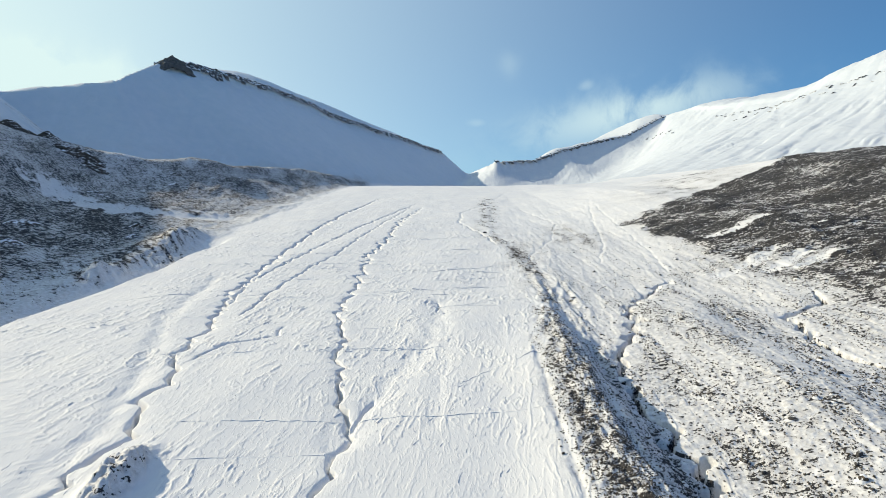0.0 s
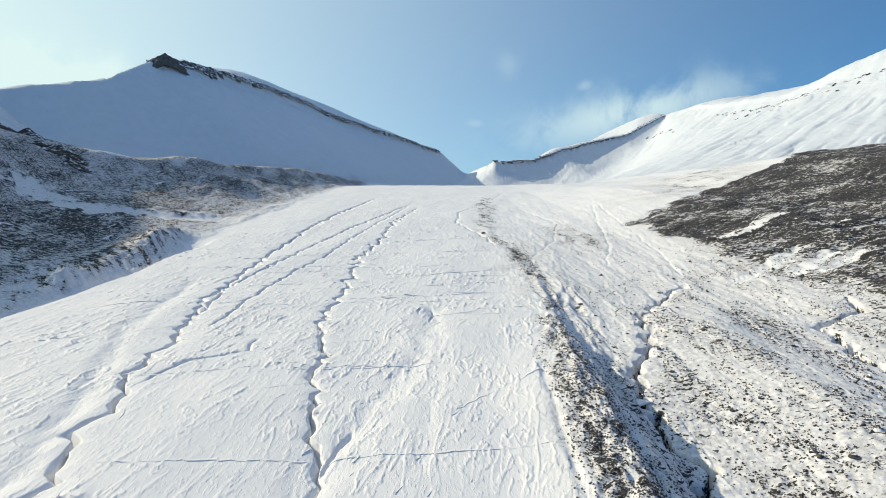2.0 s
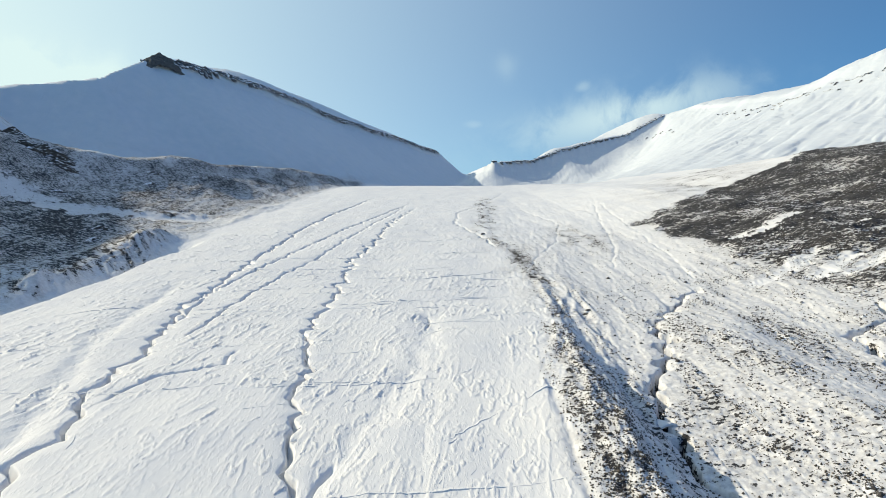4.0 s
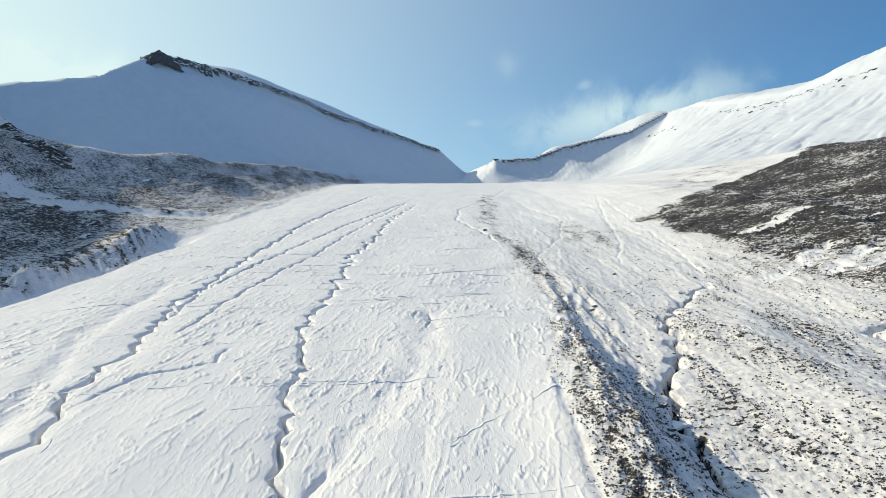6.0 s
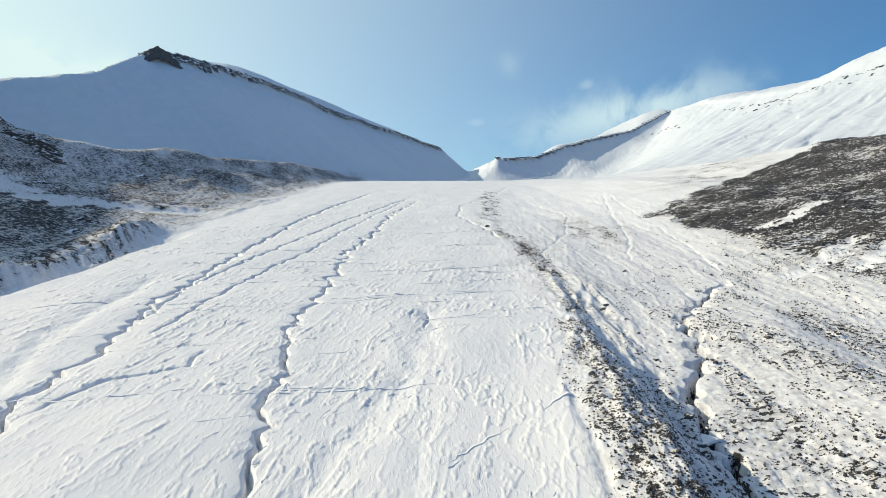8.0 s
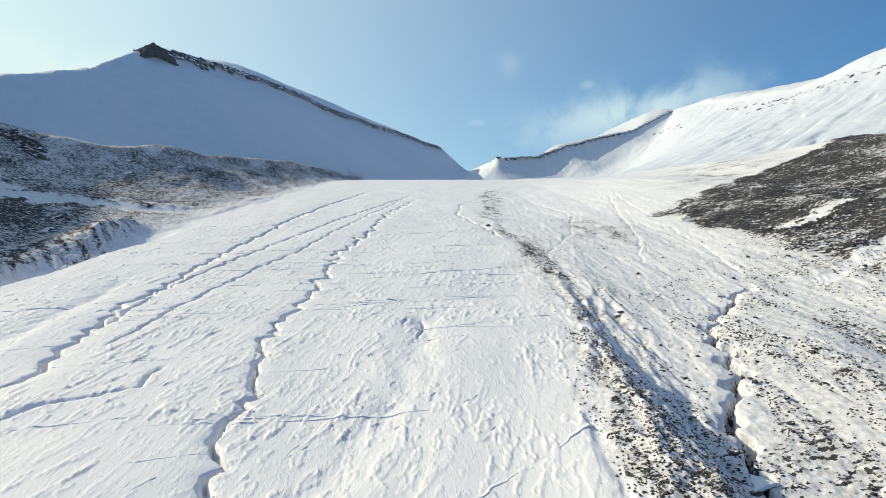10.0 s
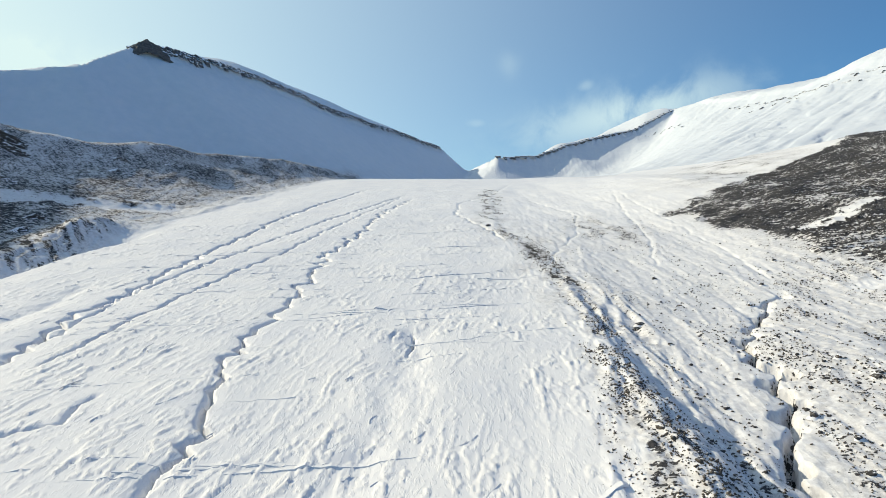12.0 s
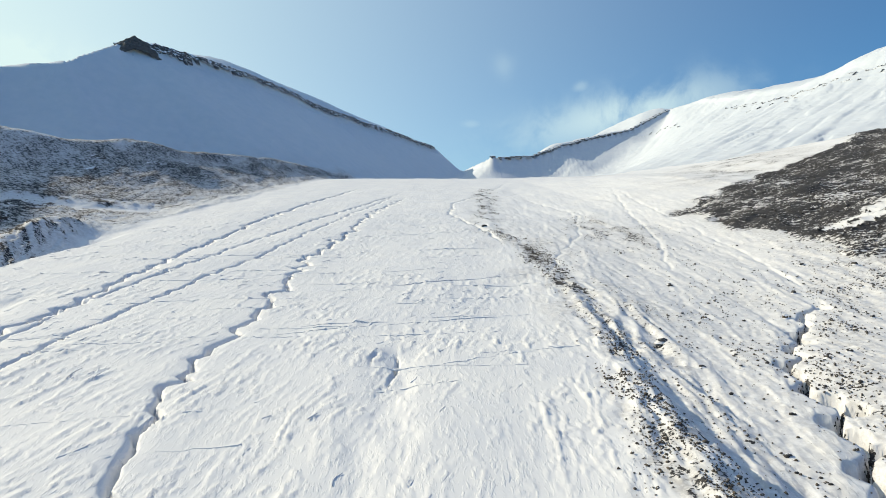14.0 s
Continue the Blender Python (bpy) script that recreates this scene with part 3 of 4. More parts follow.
def rock_material(name, a, b, snow, scale):
    g = Graph(name)
    base = g.noise(scale, 8.0, 0.68)
    layers = g.noise(scale * 0.6, 6.0, 0.6, stretch=(0.3, 0.3, 3.0))
    colour = g.mix(g.ramp(g.math("ADD", g.math("MULTIPLY", base, 0.6), g.math("MULTIPLY", layers, 0.4)), 0.38, 0.62), a, b)
    up = g.n.new("ShaderNodeSeparateXYZ")
    g.k.new(g.where.outputs["Normal"], up.inputs["Vector"])
    lying = g.ramp(g.math("ADD", up.outputs["Z"], g.math("MULTIPLY", g.math("SUBTRACT", base, 0.5), 1.3)), snow, snow + 0.12)
    colour = g.mix(lying, colour, (0.86, 0.87, 0.88, 1))
    return g.finish(colour, 0.88, g.bump(base, 0.7, 0.25 / scale), 0.2)


GROUND = ground_material("snow_over_stone", (0.725, 0.725, 0.73, 1), (0.785, 0.775, 0.755, 1), 0.0)
# whites toned a little blue, adding to the moraine's shade
MORAINE_GROUND = ground_material("snow_over_rubble", (0.70, 0.71, 0.73, 1), (0.76, 0.76, 0.755, 1), 0.0, 24.0, 0.42, 0.7)
HILL_GROUND = ground_material("snow_over_scree", (0.725, 0.725, 0.73, 1), (0.785, 0.775, 0.755, 1), 0.0, -14.0, 0.48, 0.3)
# mountain snow, darker than the glacier's: light and shade put into its base colour
SHADE_TONED_SNOW = ground_material("shade_toned_snow", (0.59, 0.65, 0.69, 1), (0.65, 0.69, 0.72, 1), -62.0)
SUN_DIMMED_SNOW = ground_material("sun_dimmed_snow", (0.57, 0.61, 0.66, 1), (0.63, 0.66, 0.69, 1), 49.0)
CLIFF = rock_material("cliff_rock", (0.048, 0.048, 0.052, 1), (0.16, 0.15, 0.14, 1), 0.44, 0.35)
BROWN = rock_material("brown_rock", (0.040, 0.033, 0.027, 1), (0.14, 0.115, 0.09, 1), 0.58, 0.5)
ICE = rock_material("dirty_ice", (0.06, 0.05, 0.04, 1), (0.28, 0.23, 0.17, 1), 1.2, 1.2)
SNOWY = rock_material("snow_plastered_rock", (0.13, 0.13, 0.135, 1), (0.28, 0.27, 0.26, 1), 0.1, 0.5)
PEAK = rock_material("weathered_summit_rock", (0.05, 0.05, 0.05, 1), (0.16, 0.15, 0.135, 1), 0.86, 0.4)
DIRT = rock_material("moraine_grit", (0.048, 0.041, 0.035, 1), (0.155, 0.135, 0.11, 1), 0.95, 2.2)
STONE = rock_material("moraine_stone", (0.034, 0.032, 0.032, 1), (0.105, 0.098, 0.092, 1), 0.92, 2.2)

# ---------------------------------------------------------------- the sheet of land
CX, CY = 4.0, 20.0


def sheet():
    radii = [52.0]
    while radii[-1] < 4600:
        r = radii[-1]
        radii.append(r * (1 + (0.0026 if r < 260 else 0.0045 if r < 700 else 0.0065)))
    inner = [0.5, 8, 18, 30, 42]
    radii = np.array(inner + radii)
    fine = np.concatenate([np.arange(-48.0, -38.2, 0.6), np.arange(-38.0, 38.001, 0.09), np.arange(38.6, 48.1, 0.6)])
    coarse = np.concatenate([np.arange(48.5, 180, 3.0), np.arange(180, 310.5, 3.0)])
    angles = np.radians(np.concatenate([fine, coarse]))
    na, nr = len(angles), len(radii)
    x = CX + radii[:, None] * np.sin(angles)[None, :]
    y = CY + radii[:, None] * np.cos(angles)[None, :]
    z, stone, region = land(x, y)
    verts = np.stack([x, y, z], -1).reshape(-1, 3).astype(np.float32)
    i, j = np.meshgrid(np.arange(nr - 1), np.arange(na), indexing="ij")
    j2 = (j + 1) % na
    quads = np.stack([(i + 1) * na + j, (i + 1) * na + j2, i * na + j2, i * na + j], -1).reshape(-1, 4)
    return verts, quads.astype(np.int32), stone.reshape(-1).astype(np.float32), region.reshape(-1)


def grid_object(name, verts, quads, stone, mat):
    me = bpy.data.meshes.new(name)
    me.vertices.add(len(verts))
    me.vertices.foreach_set("co", verts.ravel())
    me.loops.add(quads.size)
    me.loops.foreach_set("vertex_index", quads.ravel())
    me.polygons.add(len(quads))
    me.polygons.foreach_set("loop_start", np.arange(0, quads.size, 4, dtype=np.int32))
    me.update(calc_edges=True)
    me.shade_smooth()
    layer = me.attributes.new("stone", "FLOAT", "POINT")
    layer.data.foreach_set("value", stone)
    me.materials.append(mat)
    return new(name, me)


V, Q, S, R = sheet()
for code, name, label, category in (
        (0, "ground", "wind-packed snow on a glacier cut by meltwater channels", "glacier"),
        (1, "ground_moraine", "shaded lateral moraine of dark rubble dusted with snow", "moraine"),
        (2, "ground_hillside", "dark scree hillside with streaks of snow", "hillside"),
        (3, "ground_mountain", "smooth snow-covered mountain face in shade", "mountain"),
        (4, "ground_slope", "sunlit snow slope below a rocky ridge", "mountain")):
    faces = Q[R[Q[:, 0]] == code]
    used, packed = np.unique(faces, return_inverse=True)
    tagged(grid_object(name, V[used], packed.reshape(-1, 4).astype(np.int32), S[used], (GROUND, MORAINE_GROUND, HILL_GROUND, SHADE_TONED_SNOW, SUN_DIMMED_SNOW)[code]), label, category, kind="structure")


# ---------------------------------------------------------------- rock steps, outcrops, boulders and rubble
def height(x, y):
    return float(land(np.array([x], float), np.array([y], float))[0][0])


def part(name, me, mat, parent, label=""):
    if not me.materials:
        me.materials.append(mat)
    ob = new(name, me)
    ob.parent = parent
    return tagged(ob, label)


def buttress(width, tall, deep, seed, nu=12, nv=8):
    """A craggy piece of cliff: x along it, -y outwards, its top at z = 0; ribs, ledges and a ragged upper and lower edge."""
    bm = bmesh.new()
    rows = []
    for j in range(nv + 1):
        v = j / nv
        row = []
        for i in range(nu + 1):
            u = i / nu
            edge = min(1.0, 4.5 * min(u, 1 - u))
            rib = noise.noise((u * width / 3.5, seed, v * 1.3))
            ledge = noise.noise((u * width / 12, seed + 9, v * tall / 2.6))
            out = deep * (0.25 + 0.9 * v) * (0.35 + 0.65 * edge) + 1.4 * rib * edge + 0.9 * ledge
            if j == 0:
                out = -1.5
            z = -tall * v * (0.6 + 0.4 * edge) + 1.3 * noise.noise((u * width / 4, seed + 3, v * 4)) * (1 - 0.5 * v) + (0.9 * noise.noise((u * width / 2, seed, 5)) if j <= 1 else 0)
            row.append(bm.verts.new(((u - 0.5) * width + 0.5 * noise.noise((u * 9, v * 5, seed)), -out, z)))
        rows.append(row)
    for a, b in zip(rows[:-1], rows[1:]):
        for p, q, r, t in zip(a[:-1], a[1:], b[1:], b[:-1]):
            bm.faces.new((p, t, r, q))
    back = [bm.verts.new((v.co.x, 4.0, v.co.z - 2.0)) for v in rows[0]]
    for p, q, r, t in zip(rows[0][:-1], rows[0][1:], back[1:], back[:-1]):
        bm.faces.new((p, q, r, t))
    me = bpy.data.meshes.new("buttress")
    bm.to_mesh(me)
    bm.free()
    return me


def walk_line(line, pitch):
    """Points at even steps along a line of plan points, with its heading."""
    out, left = [], 0.0
    for p, q in zip(line[:-1], line[1:]):
        n = math.hypot(q[0] - p[0], q[1] - p[1])
        s = left
        while s < n:
            t = s / n
            out.append((p[0] + (q[0] - p[0]) * t, p[1] + (q[1] - p[1]) * t, math.atan2(q[1] - p[1], q[0] - p[0])))
            s += pitch
        left = s - n
    return out


def cliff(name, line, pitch, tall, deep, mat, label, seed, lift=0.0, gap=0.12, piece="buttress"):
    """A broken band of cliff along a line, its valley side on the right of its course."""
    rnd = random.Random(seed)
    places = walk_line(line, pitch)
    mid = places[len(places) // 2]
    zs = land(np.array([p[0] for p in places]), np.array([p[1] for p in places]))[0]
    base = new(name)
    base.location = (mid[0], mid[1], float(zs[len(places) // 2]))
    tagged(base, label, "cliff")
    for (x, y, a), z in zip(places, zs):
        if rnd.random() < gap:
            continue
        h = tall * rnd.uniform(0.65, 1.25)
        ob = part(piece, buttress(pitch * rnd.uniform(1.0, 1.35), h, deep, rnd.uniform(0, 90)), mat, base)
        ob.matrix_parent_inverse = Matrix.Translation(base.location).inverted()
        ob.matrix_basis = pose(x, y, z + lift + rnd.uniform(-0.8, 0.8), 0, 0, math.degrees(a) + rnd.uniform(-9, 9))
    return base


def crag(wide, deep, tall, seed, n=26):
    """A rocky knob: a mound with ribs and gullies, its foot at z = 0 and below."""
    bm = bmesh.new()
    rows = []
    for j in range(n + 1):
        row = []
        for i in range(n + 1):
            u, v = 2 * i / n - 1, 2 * j / n - 1
            r = math.hypot(u, v)
            rough_ = noise.fractal((u * 3.1, v * 3.1, seed), 0.9, 2.1, 5)
            ribs = abs(noise.noise((u * 5 + 0.4 * v, v * 1.5, seed + 4)))
            z = tall * ((1 - 1.5 * r ** 1.25) + 0.22 * rough_ - 0.3 * ribs * r)
            row.append(bm.verts.new((u * wide / 2 + 0.8 * rough_, v * deep / 2, z)))
        rows.append(row)
    for a, b in zip(rows[:-1], rows[1:]):
        for p, q, r, t in zip(a[:-1], a[1:], b[1:], b[:-1]):
            bm.faces.new((p, q, r, t))
    me = bpy.data.meshes.new("crag")
    bm.to_mesh(me)
    bm.free()
    return me


def outcrop(name, x, y, wide, deep, tall, turn, mat, label, seed, sink=1.0):
    me = crag(wide, deep, tall, seed)
    me.materials.append(mat)
    ob = new(name, me)
    ob.matrix_basis = pose(x, y, height(x, y) - sink, 0, 0, turn)
    return tagged(ob, label, "rock outcrop")


cliff("cliff_band", [p[:2] for p in LEFT_RIDGE[9:14]], 13.0, 12.0, 6.0, CLIFF, "dark broken cliff band under a snowy ridge", 3, 2.0, 0.0)
outcrop("summit_crag", -420, 1058, 66, 30, 15, 44, PEAK, "dark rocky summit crag above a snow face", 4.0, 3.0)
cliff("summit_wall", [(-436, 1042), (-412, 1068), (-388, 1094), (-370, 1130)], 9.0, 15.0, 6.0, CLIFF, "dark rock wall below the summit crag", 14, 2.5, 0.0)
head = cliff("cliff_band", [p[:2] for p in RIGHT_RIDGE[2:7]], 11.0, 7.5, 3.0, CLIFF, "thin dark cliff band along a corniced ridge", 5, 0.3, 0.03)


def cornice(line, seed):
    """A lip of drifted snow that hangs over the rock."""
    spots = walk_line(line, 6.0)
    zs = land(np.array([p[0] for p in spots]), np.array([p[1] for p in spots]))[0]
    bm = bmesh.new()
    rows = []
    for k, ((x_, y_, a), z_) in enumerate(zip(spots, zs)):
        lip = 2.4 + 2.2 * noise.noise((k * 0.21, seed, 0))
        up = 0.9 + 0.9 * noise.noise((k * 0.13, seed, 4))
        ox, oy = math.sin(a), -math.cos(a)
        rows.append([bm.verts.new((x_ + ox * o, y_ + oy * o, z_ + h)) for o, h in ((-9, -0.6), (-4, 0.6 * up), (0, up), (0.7 * lip, 0.9 * up), (lip, 0.2 * up), (0.7 * lip, -0.9), (-1, -1.6))])
    for a, b in zip(rows[:-1], rows[1:]):
        for p, q, r, t in zip(a[:-1], a[1:], b[1:], b[:-1]):
            bm.faces.new((p, q, r, t))
    me = bpy.data.meshes.new("snow_cornice")
    bm.to_mesh(me)
    bm.free()
    me.shade_smooth()
    return me


lip = part("snow_cornice", cornice([p[:2] for p in RIGHT_RIDGE[3:7]], 3.0), GROUND, head, "overhanging white snow cornice")
lip.matrix_parent_inverse = Matrix.Translation(head.location).inverted()

# thin rock ledges that break the sunlit slope
rnd = random.Random(12)
for course, count, tall in (([(643, 1594), (656, 1503), (662, 1422), (668, 1330), (690, 1250), (721, 1196), (745, 1158), (775, 1080)], 36, 2.0),
                            ([(616, 1438), (639, 1336), (660, 1230), (696, 1172), (724, 1124), (760, 1050)], 13, 1.5), ([(545, 1912), (575, 1900), (584, 1850), (590, 1745)], 7, 4.0)):
    spots = walk_line(course, sum(math.dist(p, q) for p, q in zip(course[:-1], course[1:])) / count)
    for lx_, ly_, a in spots:
        lx_, ly_ = lx_ + rnd.uniform(-7, 7), ly_ + rnd.uniform(-7, 7)
        n = 5 + 13 * rnd.random() ** 2
        if rnd.random() < 0.55:                          # a rib that runs down the slope
            a = a + math.pi / 2 + rnd.uniform(-0.35, 0.1)
            n *= 0.8
        cliff("rock_ledge", [(lx_, ly_), (lx_ + n * math.cos(a), ly_ + n * math.sin(a))], 4.5, tall * rnd.uniform(0.45, 1.0), 1.1, SNOWY, "thin dark rock ledge in a sunlit snow slope", rnd.randint(1, 999), 0.9, 0.0, "ledge_block")["group"] = "ledges on the slope"

# ledges on the shaded moraine
for k, (x, y, wide, deep, tall, turn) in enumerate(((-300, 470, 44, 12, 9, 26), (-272, 468, 34, 11, 8, 30), (-247, 460, 34, 10, 7, 28), (-236, 452, 26, 8, 5, 32), (-256, 452, 26, 9, 5, 24), (-207, 402, 18, 6, 2.5, 25),
                                                     (-205, 520, 26, 5, 2.2, 60), (-196, 500, 20, 5, 2.0, 68), (-186, 560, 30, 5, 2.0, 64), (-178, 600, 24, 5, 1.8, 66), (-150, 330, 18, 5, 2.2, 75), (-158, 352, 22, 5, 2.4, 70), (-171, 268, 24, 6, 2.5, 58), (-186, 300, 30, 6, 2.4, 62))):
    outcrop("rock_ledge", x, y, wide, deep, tall, turn, BROWN, "brown rock ledge dusted with snow on the moraine", 20.0 + k, 0.35 * tall)["group"] = "ledges on the moraine"


def chip_shape(seed):
    """A small sharp stone: six corners, eight faces."""
    rnd = random.Random(seed)
    corners = np.array([(0.5, 0, 0), (0, 0.42, 0), (-0.5, 0, 0), (0, -0.42, 0), (0, 0, 0.38), (0, 0, -0.3)])
    corners = corners + np.array([[rnd.uniform(-0.16, 0.16) for _ in range(3)] for _ in range(6)])
    faces = np.array([(0, 1, 4), (1, 2, 4), (2, 3, 4), (3, 0, 4), (1, 0, 5), (2, 1, 5), (3, 2, 5), (0, 3, 5)])
    return corners, faces


def stone_shape(seed, rings=1):
    """An angular stone about 1 m across: verts and triangles."""
    bm = bmesh.new()
    bmesh.ops.create_icosphere(bm, subdivisions=rings, radius=0.5)
    rnd = random.Random(seed)
    sx, sy, sz = rnd.uniform(0.8, 1.25), rnd.uniform(0.7, 1.0), rnd.uniform(0.5, 0.85)
    for v in bm.verts:
        f = 1 + rnd.uniform(-0.28, 0.22)
        v.co = Vector((v.co.x * sx, v.co.y * sy, v.co.z * sz)) * f
    bm.verts.ensure_lookup_table()
    verts = np.array([v.co[:] for v in bm.verts])
    tris = np.array([[v.index for v in f.verts] for f in bm.faces])
    bm.free()
    return verts, tris


def rubble(name, x, y, size, seed, mat, label, shape=None):
    """Many stones lying on the land, too many to count: one mesh."""
    z = land(x, y)[0]
    rnd = np.random.RandomState(seed)
    shapes = [(shape or stone_shape)(300 + k) for k in range(9)]
    pick = rnd.randint(0, 9, len(x))
    turn = rnd.uniform(0, 2 * math.pi, len(x))
    vs, ts, base = [], [], 0
    for k, (sv, st) in enumerate(shapes):
        m = pick == k
        n = int(m.sum())
        c, s_ = np.cos(turn[m])[:, None], np.sin(turn[m])[:, None]
        px, py, pz = sv[None, :, 0], sv[None, :, 1], sv[None, :, 2]
        d = size[m][:, None]
        pts = np.stack([x[m][:, None] + d * (px * c - py * s_), y[m][:, None] + d * (px * s_ + py * c), z[m][:, None] + d * (pz + 0.12)], -1)
        vs.append(pts.reshape(-1, 3))
        ts.append((base + (np.arange(n) * len(sv))[:, None, None] + st[None]).reshape(-1, 3))
        base += n * len(sv)
    v, t = np.concatenate(vs).astype(np.float32), np.concatenate(ts).astype(np.int32)
    me = bpy.data.meshes.new(name)
    me.vertices.add(len(v))
    me.vertices.foreach_set("co", v.ravel())
    me.loops.add(t.size)
    me.loops.foreach_set("vertex_index", t.ravel())
    me.polygons.add(len(t))
    me.polygons.foreach_set("loop_start", np.arange(0, t.size, 3, dtype=np.int32))
    me.update(calc_edges=True)
    me.materials.append(mat)
    return tagged(new(name, me), label, "stones", kind="stuff")


def scatter(n, x0, x1, y0, y1, chance, seed):
    rnd = np.random.RandomState(seed)
    x, y = rnd.uniform(x0, x1, n), y0 * (y1 / y0) ** rnd.uniform(0, 1, n)
    keep = rnd.uniform(0, 1, n) < chance(x, y)
    return x[keep], y[keep], rnd


def sizes(n, low, high, rnd, power=3.0):
    return low + (high - low) * rnd.uniform(0, 1, n) ** power


def debris_chance(x, y):
    dm, _ = along(x, y, MEDIAL)
    bands = fbm(x / 9 + 4, y / 55, 3)
    clumps = fbm(x / 5, y / 12, 3)
    return np.clip(0.24 + 0.6 * bands + 1.1 * clumps, 0.03, 1) * stony(x, y) * step(3, 8, dm) * step(330, 220, y) + np.exp(-((x - 67) / 12) ** 2 - ((y - 345) / 42) ** 2) * np.clip(0.2 + 2.2 * fbm(x / 8, y / 16, 3), 0, 1)


def spine_chance(x, y):
    dm, _ = along(x, y, MEDIAL)
    wide = interp(y, [60, 150, 230, 330, 600], [4.2, 3.6, 3.2, 5.0, 7.0])
    wide = wide * np.where(dm > 0, 1 + 0.6 * step(230, 170, y), 1.0)
    return np.exp(-np.abs((dm + 1.6 * step(200, 150, y)) / wide) ** 3) * (0.45 + 0.55 * step(4, 0, dm)) * 1.5 * np.clip(interp(y, [130, 160, 200, 260], [0.85, 0.6, 0.25, 0.05]) + 1.9 * fbm(x / 5, y / 16, 3), 0, 1) * interp(y, [60, 190, 240, 560, 640], [1, 1, 0.8, 0.6, 0]) + 0.9 * np.exp(-((x - 33) / 3.2) ** 2 - ((y - 288) / 24) ** 2)


x, y, rnd = scatter(160000, 26, 138, 72, 470, debris_chance, 51)
rubble("debris", x, y, sizes(len(x), 0.14, 0.5, rnd, 2.6), 61, DIRT, "dark stones strewn over thin snow beside the stream", chip_shape)
x, y, rnd = scatter(10000, 26, 112, 72, 470, debris_chance, 54)
rubble("debris", x, y, sizes(len(x), 0.35, 0.8, rnd, 3.0), 63, STONE, "larger dark stones lying among snowy debris")
x, y, rnd = scatter(150000, 10, 60, 70, 620, spine_chance, 52)
rubble("moraine_rubble", x, y, sizes(len(x), 0.11, 0.42, rnd, 2.4) * interp(y, [70, 300, 620], [1.0, 1.2, 2.2]), 62, DIRT, "ridge of dark angular rubble on the glacier", chip_shape)
x, y, rnd = scatter(3600, 12, 60, 70, 620, spine_chance, 55)
rubble("moraine_rubble", x, y, sizes(len(x), 0.35, 0.8, rnd, 2.5) * interp(y, [70, 300, 620], [0.9, 1.1, 1.6]), 64, DIRT, "dark blocks of rubble along the moraine ridge")

def hill_chance(x, y):
    return step(-6, 6, x - interp(y, HILL_Y, HILL_X)) * np.clip(0.55 + 1.2 * fbm((x + 0.55 * y) / 34, (y - 0.55 * x) / 9, 4), 0.05, 1)


def bank_chance(x, y):
    return step(-126, -140, x) * np.clip(0.4 + 1.3 * fbm(x / 22, y / 34, 4), 0.03, 1)


x, y, rnd = scatter(26000, 96, 250, 150, 520, hill_chance, 56)
keep = land(x, y)[1] > 0.45
x, y = x[keep], y[keep]
rubble("scree", x, y, sizes(len(x), 0.35, 1.3, rnd, 2.2), 65, STONE, "dark angular scree on the hillside", chip_shape)
x, y, rnd = scatter(16000, -280, -126, 210, 620, bank_chance, 57)
rubble("scree", x, y, sizes(len(x), 0.25, 0.8, rnd, 2.6), 66, DIRT, "brown scree on the shaded moraine", chip_shape)

# drifts: low ridges of wind-packed snow with a steep lee
def drifts(name, x, y, seed, label):
    rnd = np.random.RandomState(seed)
    n = len(x)
    z = land(x, y)[0]
    length, tall = rnd.uniform(0.4, 1.5, n) * (0.7 + 1.1 * rnd.uniform(0, 1, n) ** 3), 0.014 + 0.035 * rnd.uniform(0, 1, n) ** 2
    bold = step(130, 200, y) * 0.4 + 0.6                 # lower drifts close to the snout
    tall = tall * bold
    head = np.radians(88 - 18 * step(-80, 10, x) + 30 * fbm(x / 30, y / 30, 2) + rnd.uniform(-14, 14, n) - 36 * step(190, 290, y))
    bend = rnd.uniform(-0.25, 0.25, n)
    cx, cy = np.cos(head), np.sin(head)
    rows = []
    for k, u in enumerate((-1.0, -0.45, 0.1, 0.6, 1.0)):
        w = (1 - u * u) + 0.02
        along_ = u * length
        off = bend * length * u * u
        for side_, up in ((-4.5 * tall * w - 0.1, -0.06), (0.0, None), (0.35 * tall * w + 0.02, -0.08)):
            o = off + side_
            px, py = x + cx * along_ + cy * o, y + cy * along_ - cx * o + 0.06 * np.sin(7 * u + 3 * y)
            slope = 0.147 * (py - y)
            rows.append(np.stack([px, py, z + slope + (tall * w * (0.8 + 0.3 * np.sin(3 * u + x)) if up is None else up)], -1))
    v = np.stack(rows, 1).reshape(-1, 3).astype(np.float32)
    quad = []
    for k in range(4):
        a = 3 * k
        quad += [(a, a + 1, a + 4, a + 3), (a + 1, a + 2, a + 5, a + 4)]
    q = ((np.arange(n) * 15)[:, None, None] + np.array(quad)[None]).reshape(-1, 4).astype(np.int32)
    ob = grid_object(name, v, q[:, ::-1], np.zeros(len(v), np.float32), GROUND)
    return tagged(ob, label, "snow drifts", kind="stuff")


def drift_chance(x, y):
    dm, _ = along(x, y, MEDIAL)
    return np.clip(0.16 + 0.9 * fbm(x / 12 + 7, y / 20, 3), 0.05, 1) * step(-8, -18, dm) * step(-112, -104, x) * (0.3 + 0.7 * step(150, 230, y))


x, y, rnd = scatter(20000, -112, 28, 78, 420, drift_chance, 71)
drifts("snow_drifts", x, y, 72, "small wind-carved drifts of hard snow on the glacier")

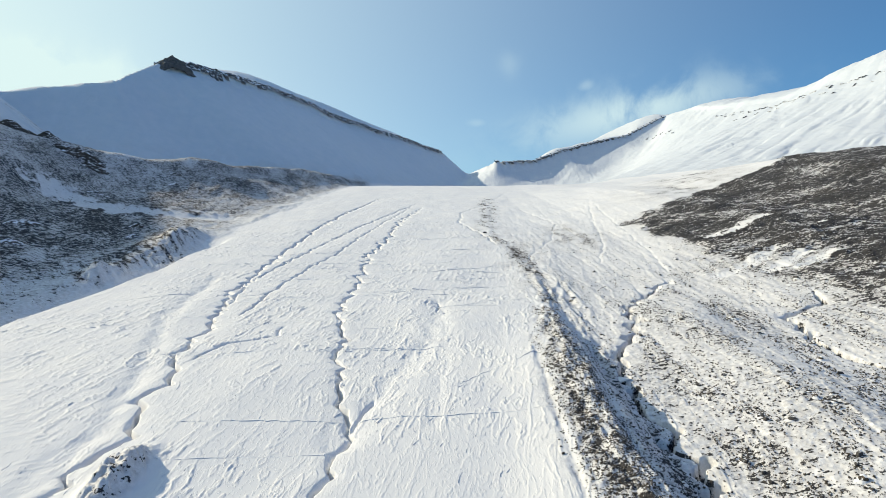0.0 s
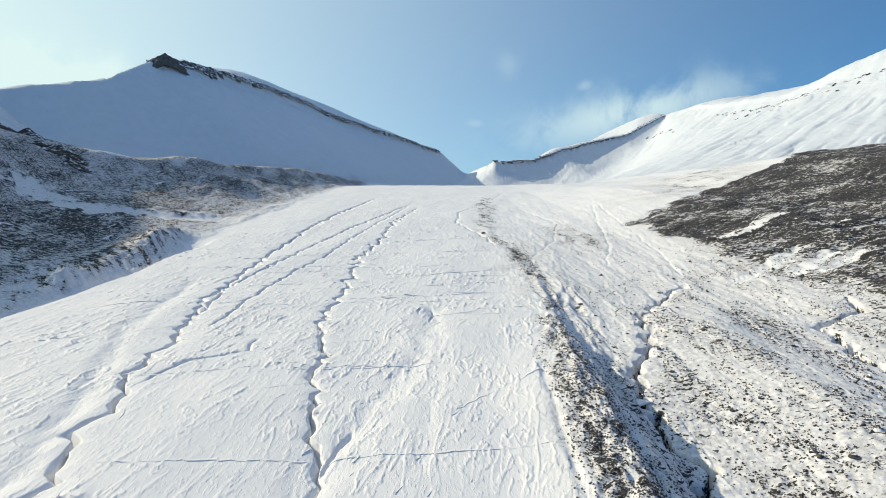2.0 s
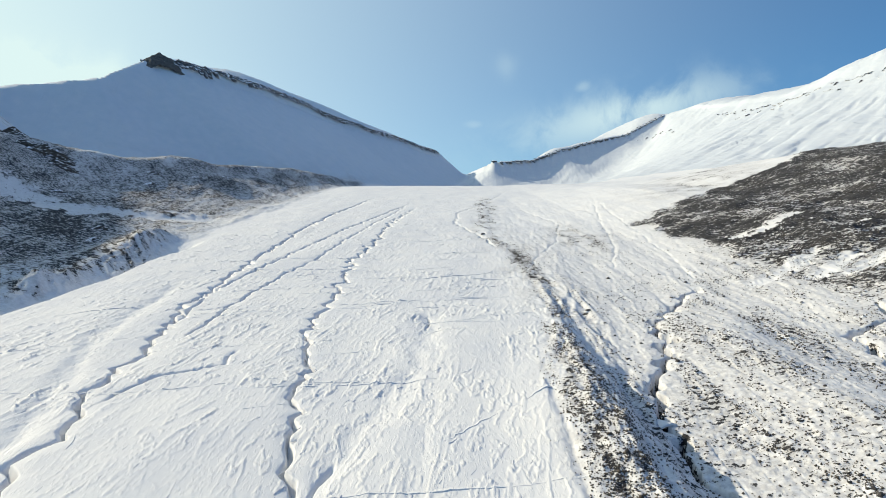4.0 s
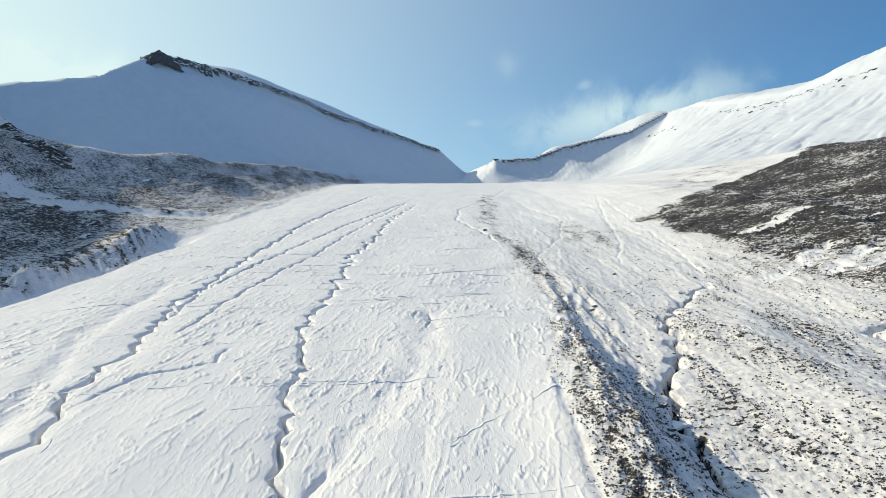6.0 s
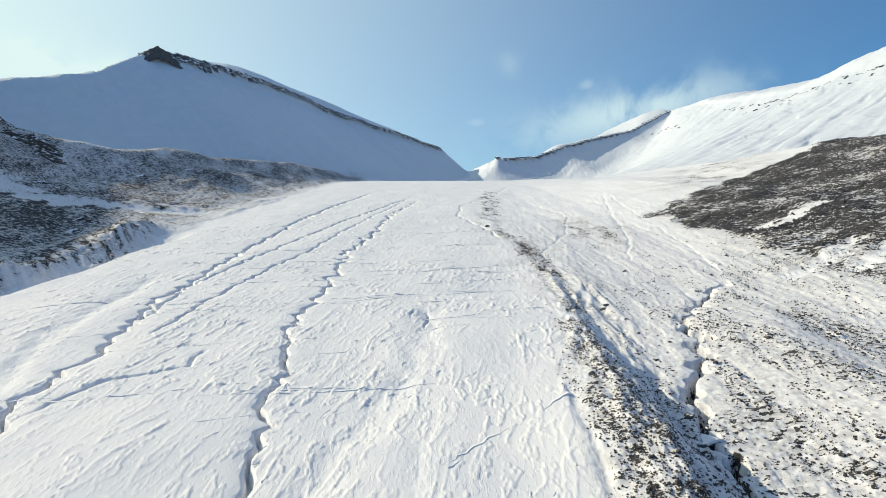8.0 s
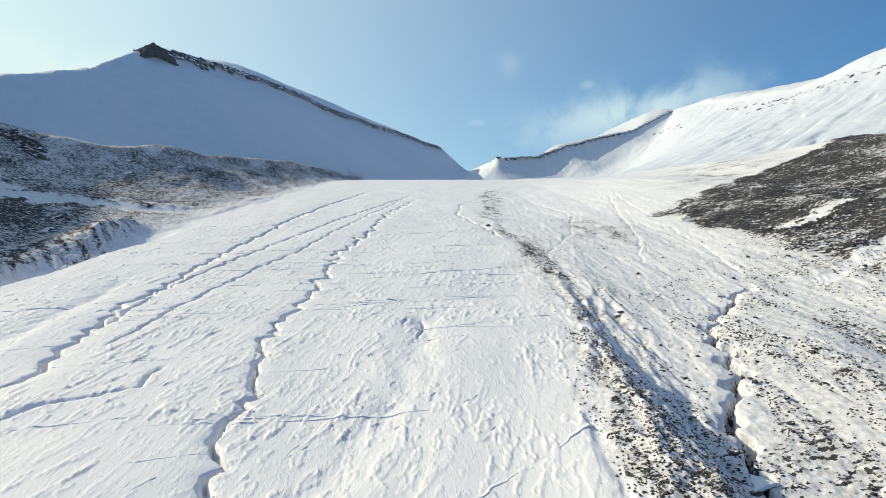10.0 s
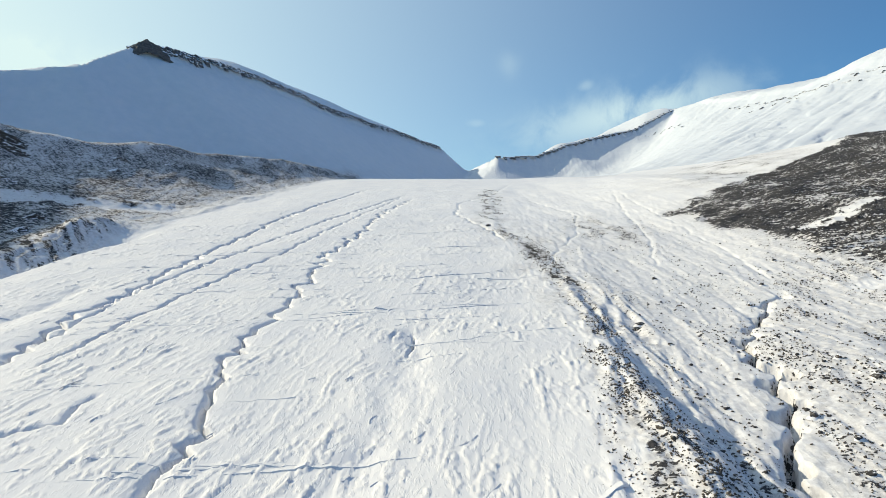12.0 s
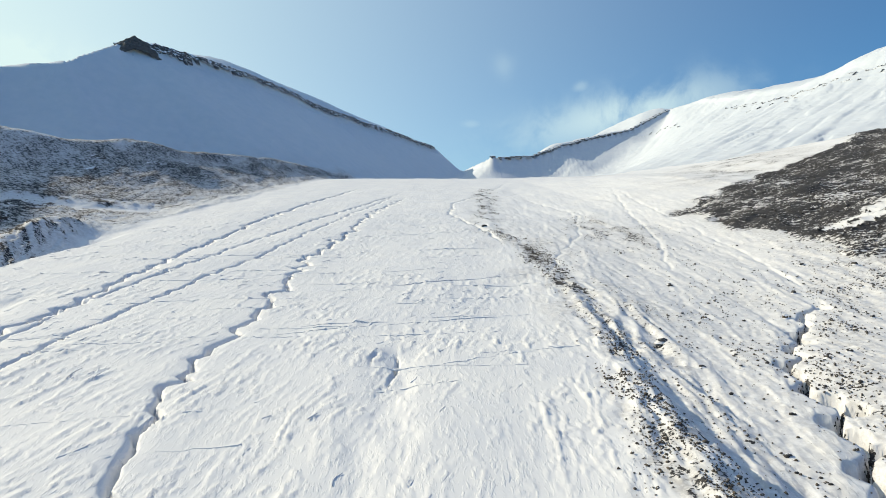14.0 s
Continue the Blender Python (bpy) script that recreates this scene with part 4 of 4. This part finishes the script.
# thin cracks across the flow: the upper lip stands a little proud
def crack(x0, y0, x1, y1, depth, seed):
    rnd = random.Random(seed)
    line = meander([(x0, y0), (x1, y1)], 0.9, 0.42, seed)
    zs = land(np.array([p[0] for p in line]), np.array([p[1] for p in line]))[0]
    bm = bmesh.new()
    last = None
    for k, ((cx, cy), z_) in enumerate(zip(line, zs)):
        open_ = max(0.0, 0.42 + 1.3 * noise.noise((k * 0.09, seed * 0.7, 2.0))) * min(1.0, 4.0 * min(k, len(line) - 1 - k) / len(line) + 0.15)
        open_ = max(open_, 0.06)
        h = 0.42 * depth * open_ + 0.012
        row = [bm.verts.new((cx, cy - 0.03, z_ - 0.12)), bm.verts.new((cx, cy, z_ + h)), bm.verts.new((cx, cy + 0.10, z_ + h * 1.05)), bm.verts.new((cx, cy + 5 * h + 0.3, z_ - 0.02 + 0.147 * (5 * h + 0.3)))]
        if last:
            for p, q, r, t in zip(last[:-1], last[1:], row[1:], row[:-1]):
                bm.faces.new((p, t, r, q))
        last = row
    me = bpy.data.meshes.new("snow_crack")
    bm.to_mesh(me)
    bm.free()
    me.materials.append(GROUND)
    return tagged(new("snow_crack", me), "thin crack across the wind-packed snow", "crack", "cracks across the glacier")


for k, (x0, y0, x1, y1, depth) in enumerate(CRACKS):
    crack(x0, y0, x1, y1, depth, 3 + k)
rnd = random.Random(77)
for k in range(44):
    x0, y0, n = rnd.uniform(-70, 12), rnd.uniform(125, 290) if k < 26 else rnd.uniform(190, 265), rnd.uniform(7, 24)
    crack(x0, y0, x0 + n, y0 + n * rnd.uniform(0.02, 0.35), 0.22, 30 + k)

# a bridge of old snow over the stream, hollow on its lower side
def snow_bridge(x, y, turn):
    base = new("snow_bridge")
    z_ = max(height(x - 3.2, y), height(x + 3.2, y))
    base.matrix_basis = pose(x, y, z_ - 0.75, 0, 0, turn) @ Matrix.Diagonal((0.6, 0.6, 0.6, 1))
    tagged(base, "bridge of old snow over the stream with a dark hollow below", "snow bridge")
    nu, nv = 16, 8
    for name, mat, drop, label in (("snow_roof", GROUND, 0.0, ""), ("ice_vault", ICE, 0.55, "brown dirty ice under the snow roof")):
        bm = bmesh.new()
        rows = []
        for j in range(nv + 1):
            v = j / nv
            row = []
            for i in range(nu + 1):
                u = 2 * i / nu - 1
                arch = 0.75 * (1 - u * u) * (1 - 0.55 * v) + 0.25 * noise.noise((u * 2.5, v * 3, drop))
                row.append(bm.verts.new((u * (4.2 - 0.8 * drop), -2.6 + 6.5 * v + 0.7 * u * u + 0.3 * noise.noise((u * 3, v, 5)) + 0.3 * drop, 0.8 * arch - drop - 1.3 * u * u)))
            rows.append(row)
        for a, b in zip(rows[:-1], rows[1:]):
            for p, q, r, t in zip(a[:-1], a[1:], b[1:], b[:-1]):
                bm.faces.new((p, q, r, t))
        if not drop:                                   # the broken front edge
            edge = [bm.verts.new((v.co.x * 0.98, v.co.y + 0.2, v.co.z - 0.6)) for v in rows[0]]
            for p, q, r, t in zip(rows[0][:-1], rows[0][1:], edge[1:], edge[:-1]):
                bm.faces.new((p, t, r, q))
        me = bpy.data.meshes.new(name)
        bm.to_mesh(me)
        bm.free()
        me.shade_smooth()
        part(name, me, mat, base, label)


snow_bridge(36, 135.9, 20)

# single boulders
BOULDERS = []
for k in range(6):
    sv, st = stone_shape(700 + k, 2)
    bme = bpy.data.meshes.new("boulder")
    bme.from_pydata([tuple(p) for p in sv], [], [tuple(t) for t in st.tolist()])
    bme.materials.append(STONE if k % 3 else BROWN)
    BOULDERS.append(bme)


def collar_mesh():
    """Snow banked round the foot of a stone about 1 m across, deepest in its lee."""
    bm = bmesh.new()
    inner, outer = [], []
    for k in range(14):
        a = 2 * math.pi * k / 14
        lee = 0.5 + 0.5 * math.cos(a + 0.4)
        r = 0.42
        inner.append(bm.verts.new((r * math.cos(a), r * 0.85 * math.sin(a), -0.10 + 0.12 * lee)))
        outer.append(bm.verts.new(((0.56 + 0.4 * lee) * math.cos(a), (0.54 + 0.25 * lee) * math.sin(a), -0.36)))
    for k in range(14):
        bm.faces.new((inner[k], outer[k], outer[(k + 1) % 14], inner[(k + 1) % 14]))
    me = bpy.data.meshes.new("snow_collar")
    bm.to_mesh(me)
    bm.free()
    me.shade_smooth()
    me.materials.append(GROUND)
    return me


COLLAR = collar_mesh()


def boulder(x, y, z_, size, k, label, group=""):
    ob = new("boulder", BOULDERS[k % 6])
    ob.matrix_basis = pose(x, y, z_ + 0.14 * size, 0, 0, 47 * k) @ Matrix.Diagonal((size, size, size, 1))
    collar = new("snow_collar", COLLAR)
    collar.parent = ob
    tagged(collar, "white snow drifted against the stone")
    return tagged(ob, label, "boulder", group)


boulder(22.4, 363, height(22.4, 363), 2.3, 1, "large black boulder alone on the snow of the glacier")
boulder(53.9, 87.2, height(53.9, 87.2), 1.5, 3, "brown boulder on the stony bank of the stream")
x, y, rnd = scatter(900, 26, 110, 74, 260, debris_chance, 53)
for k, (bx, by, bz) in enumerate(zip(x[:130], y[:130], land(x[:130], y[:130])[0])):
    boulder(bx, by, bz, 0.75 + 0.75 * rnd.uniform() ** 2, k, "dark grey angular boulder lying in thin snow", "boulders on the moraine")
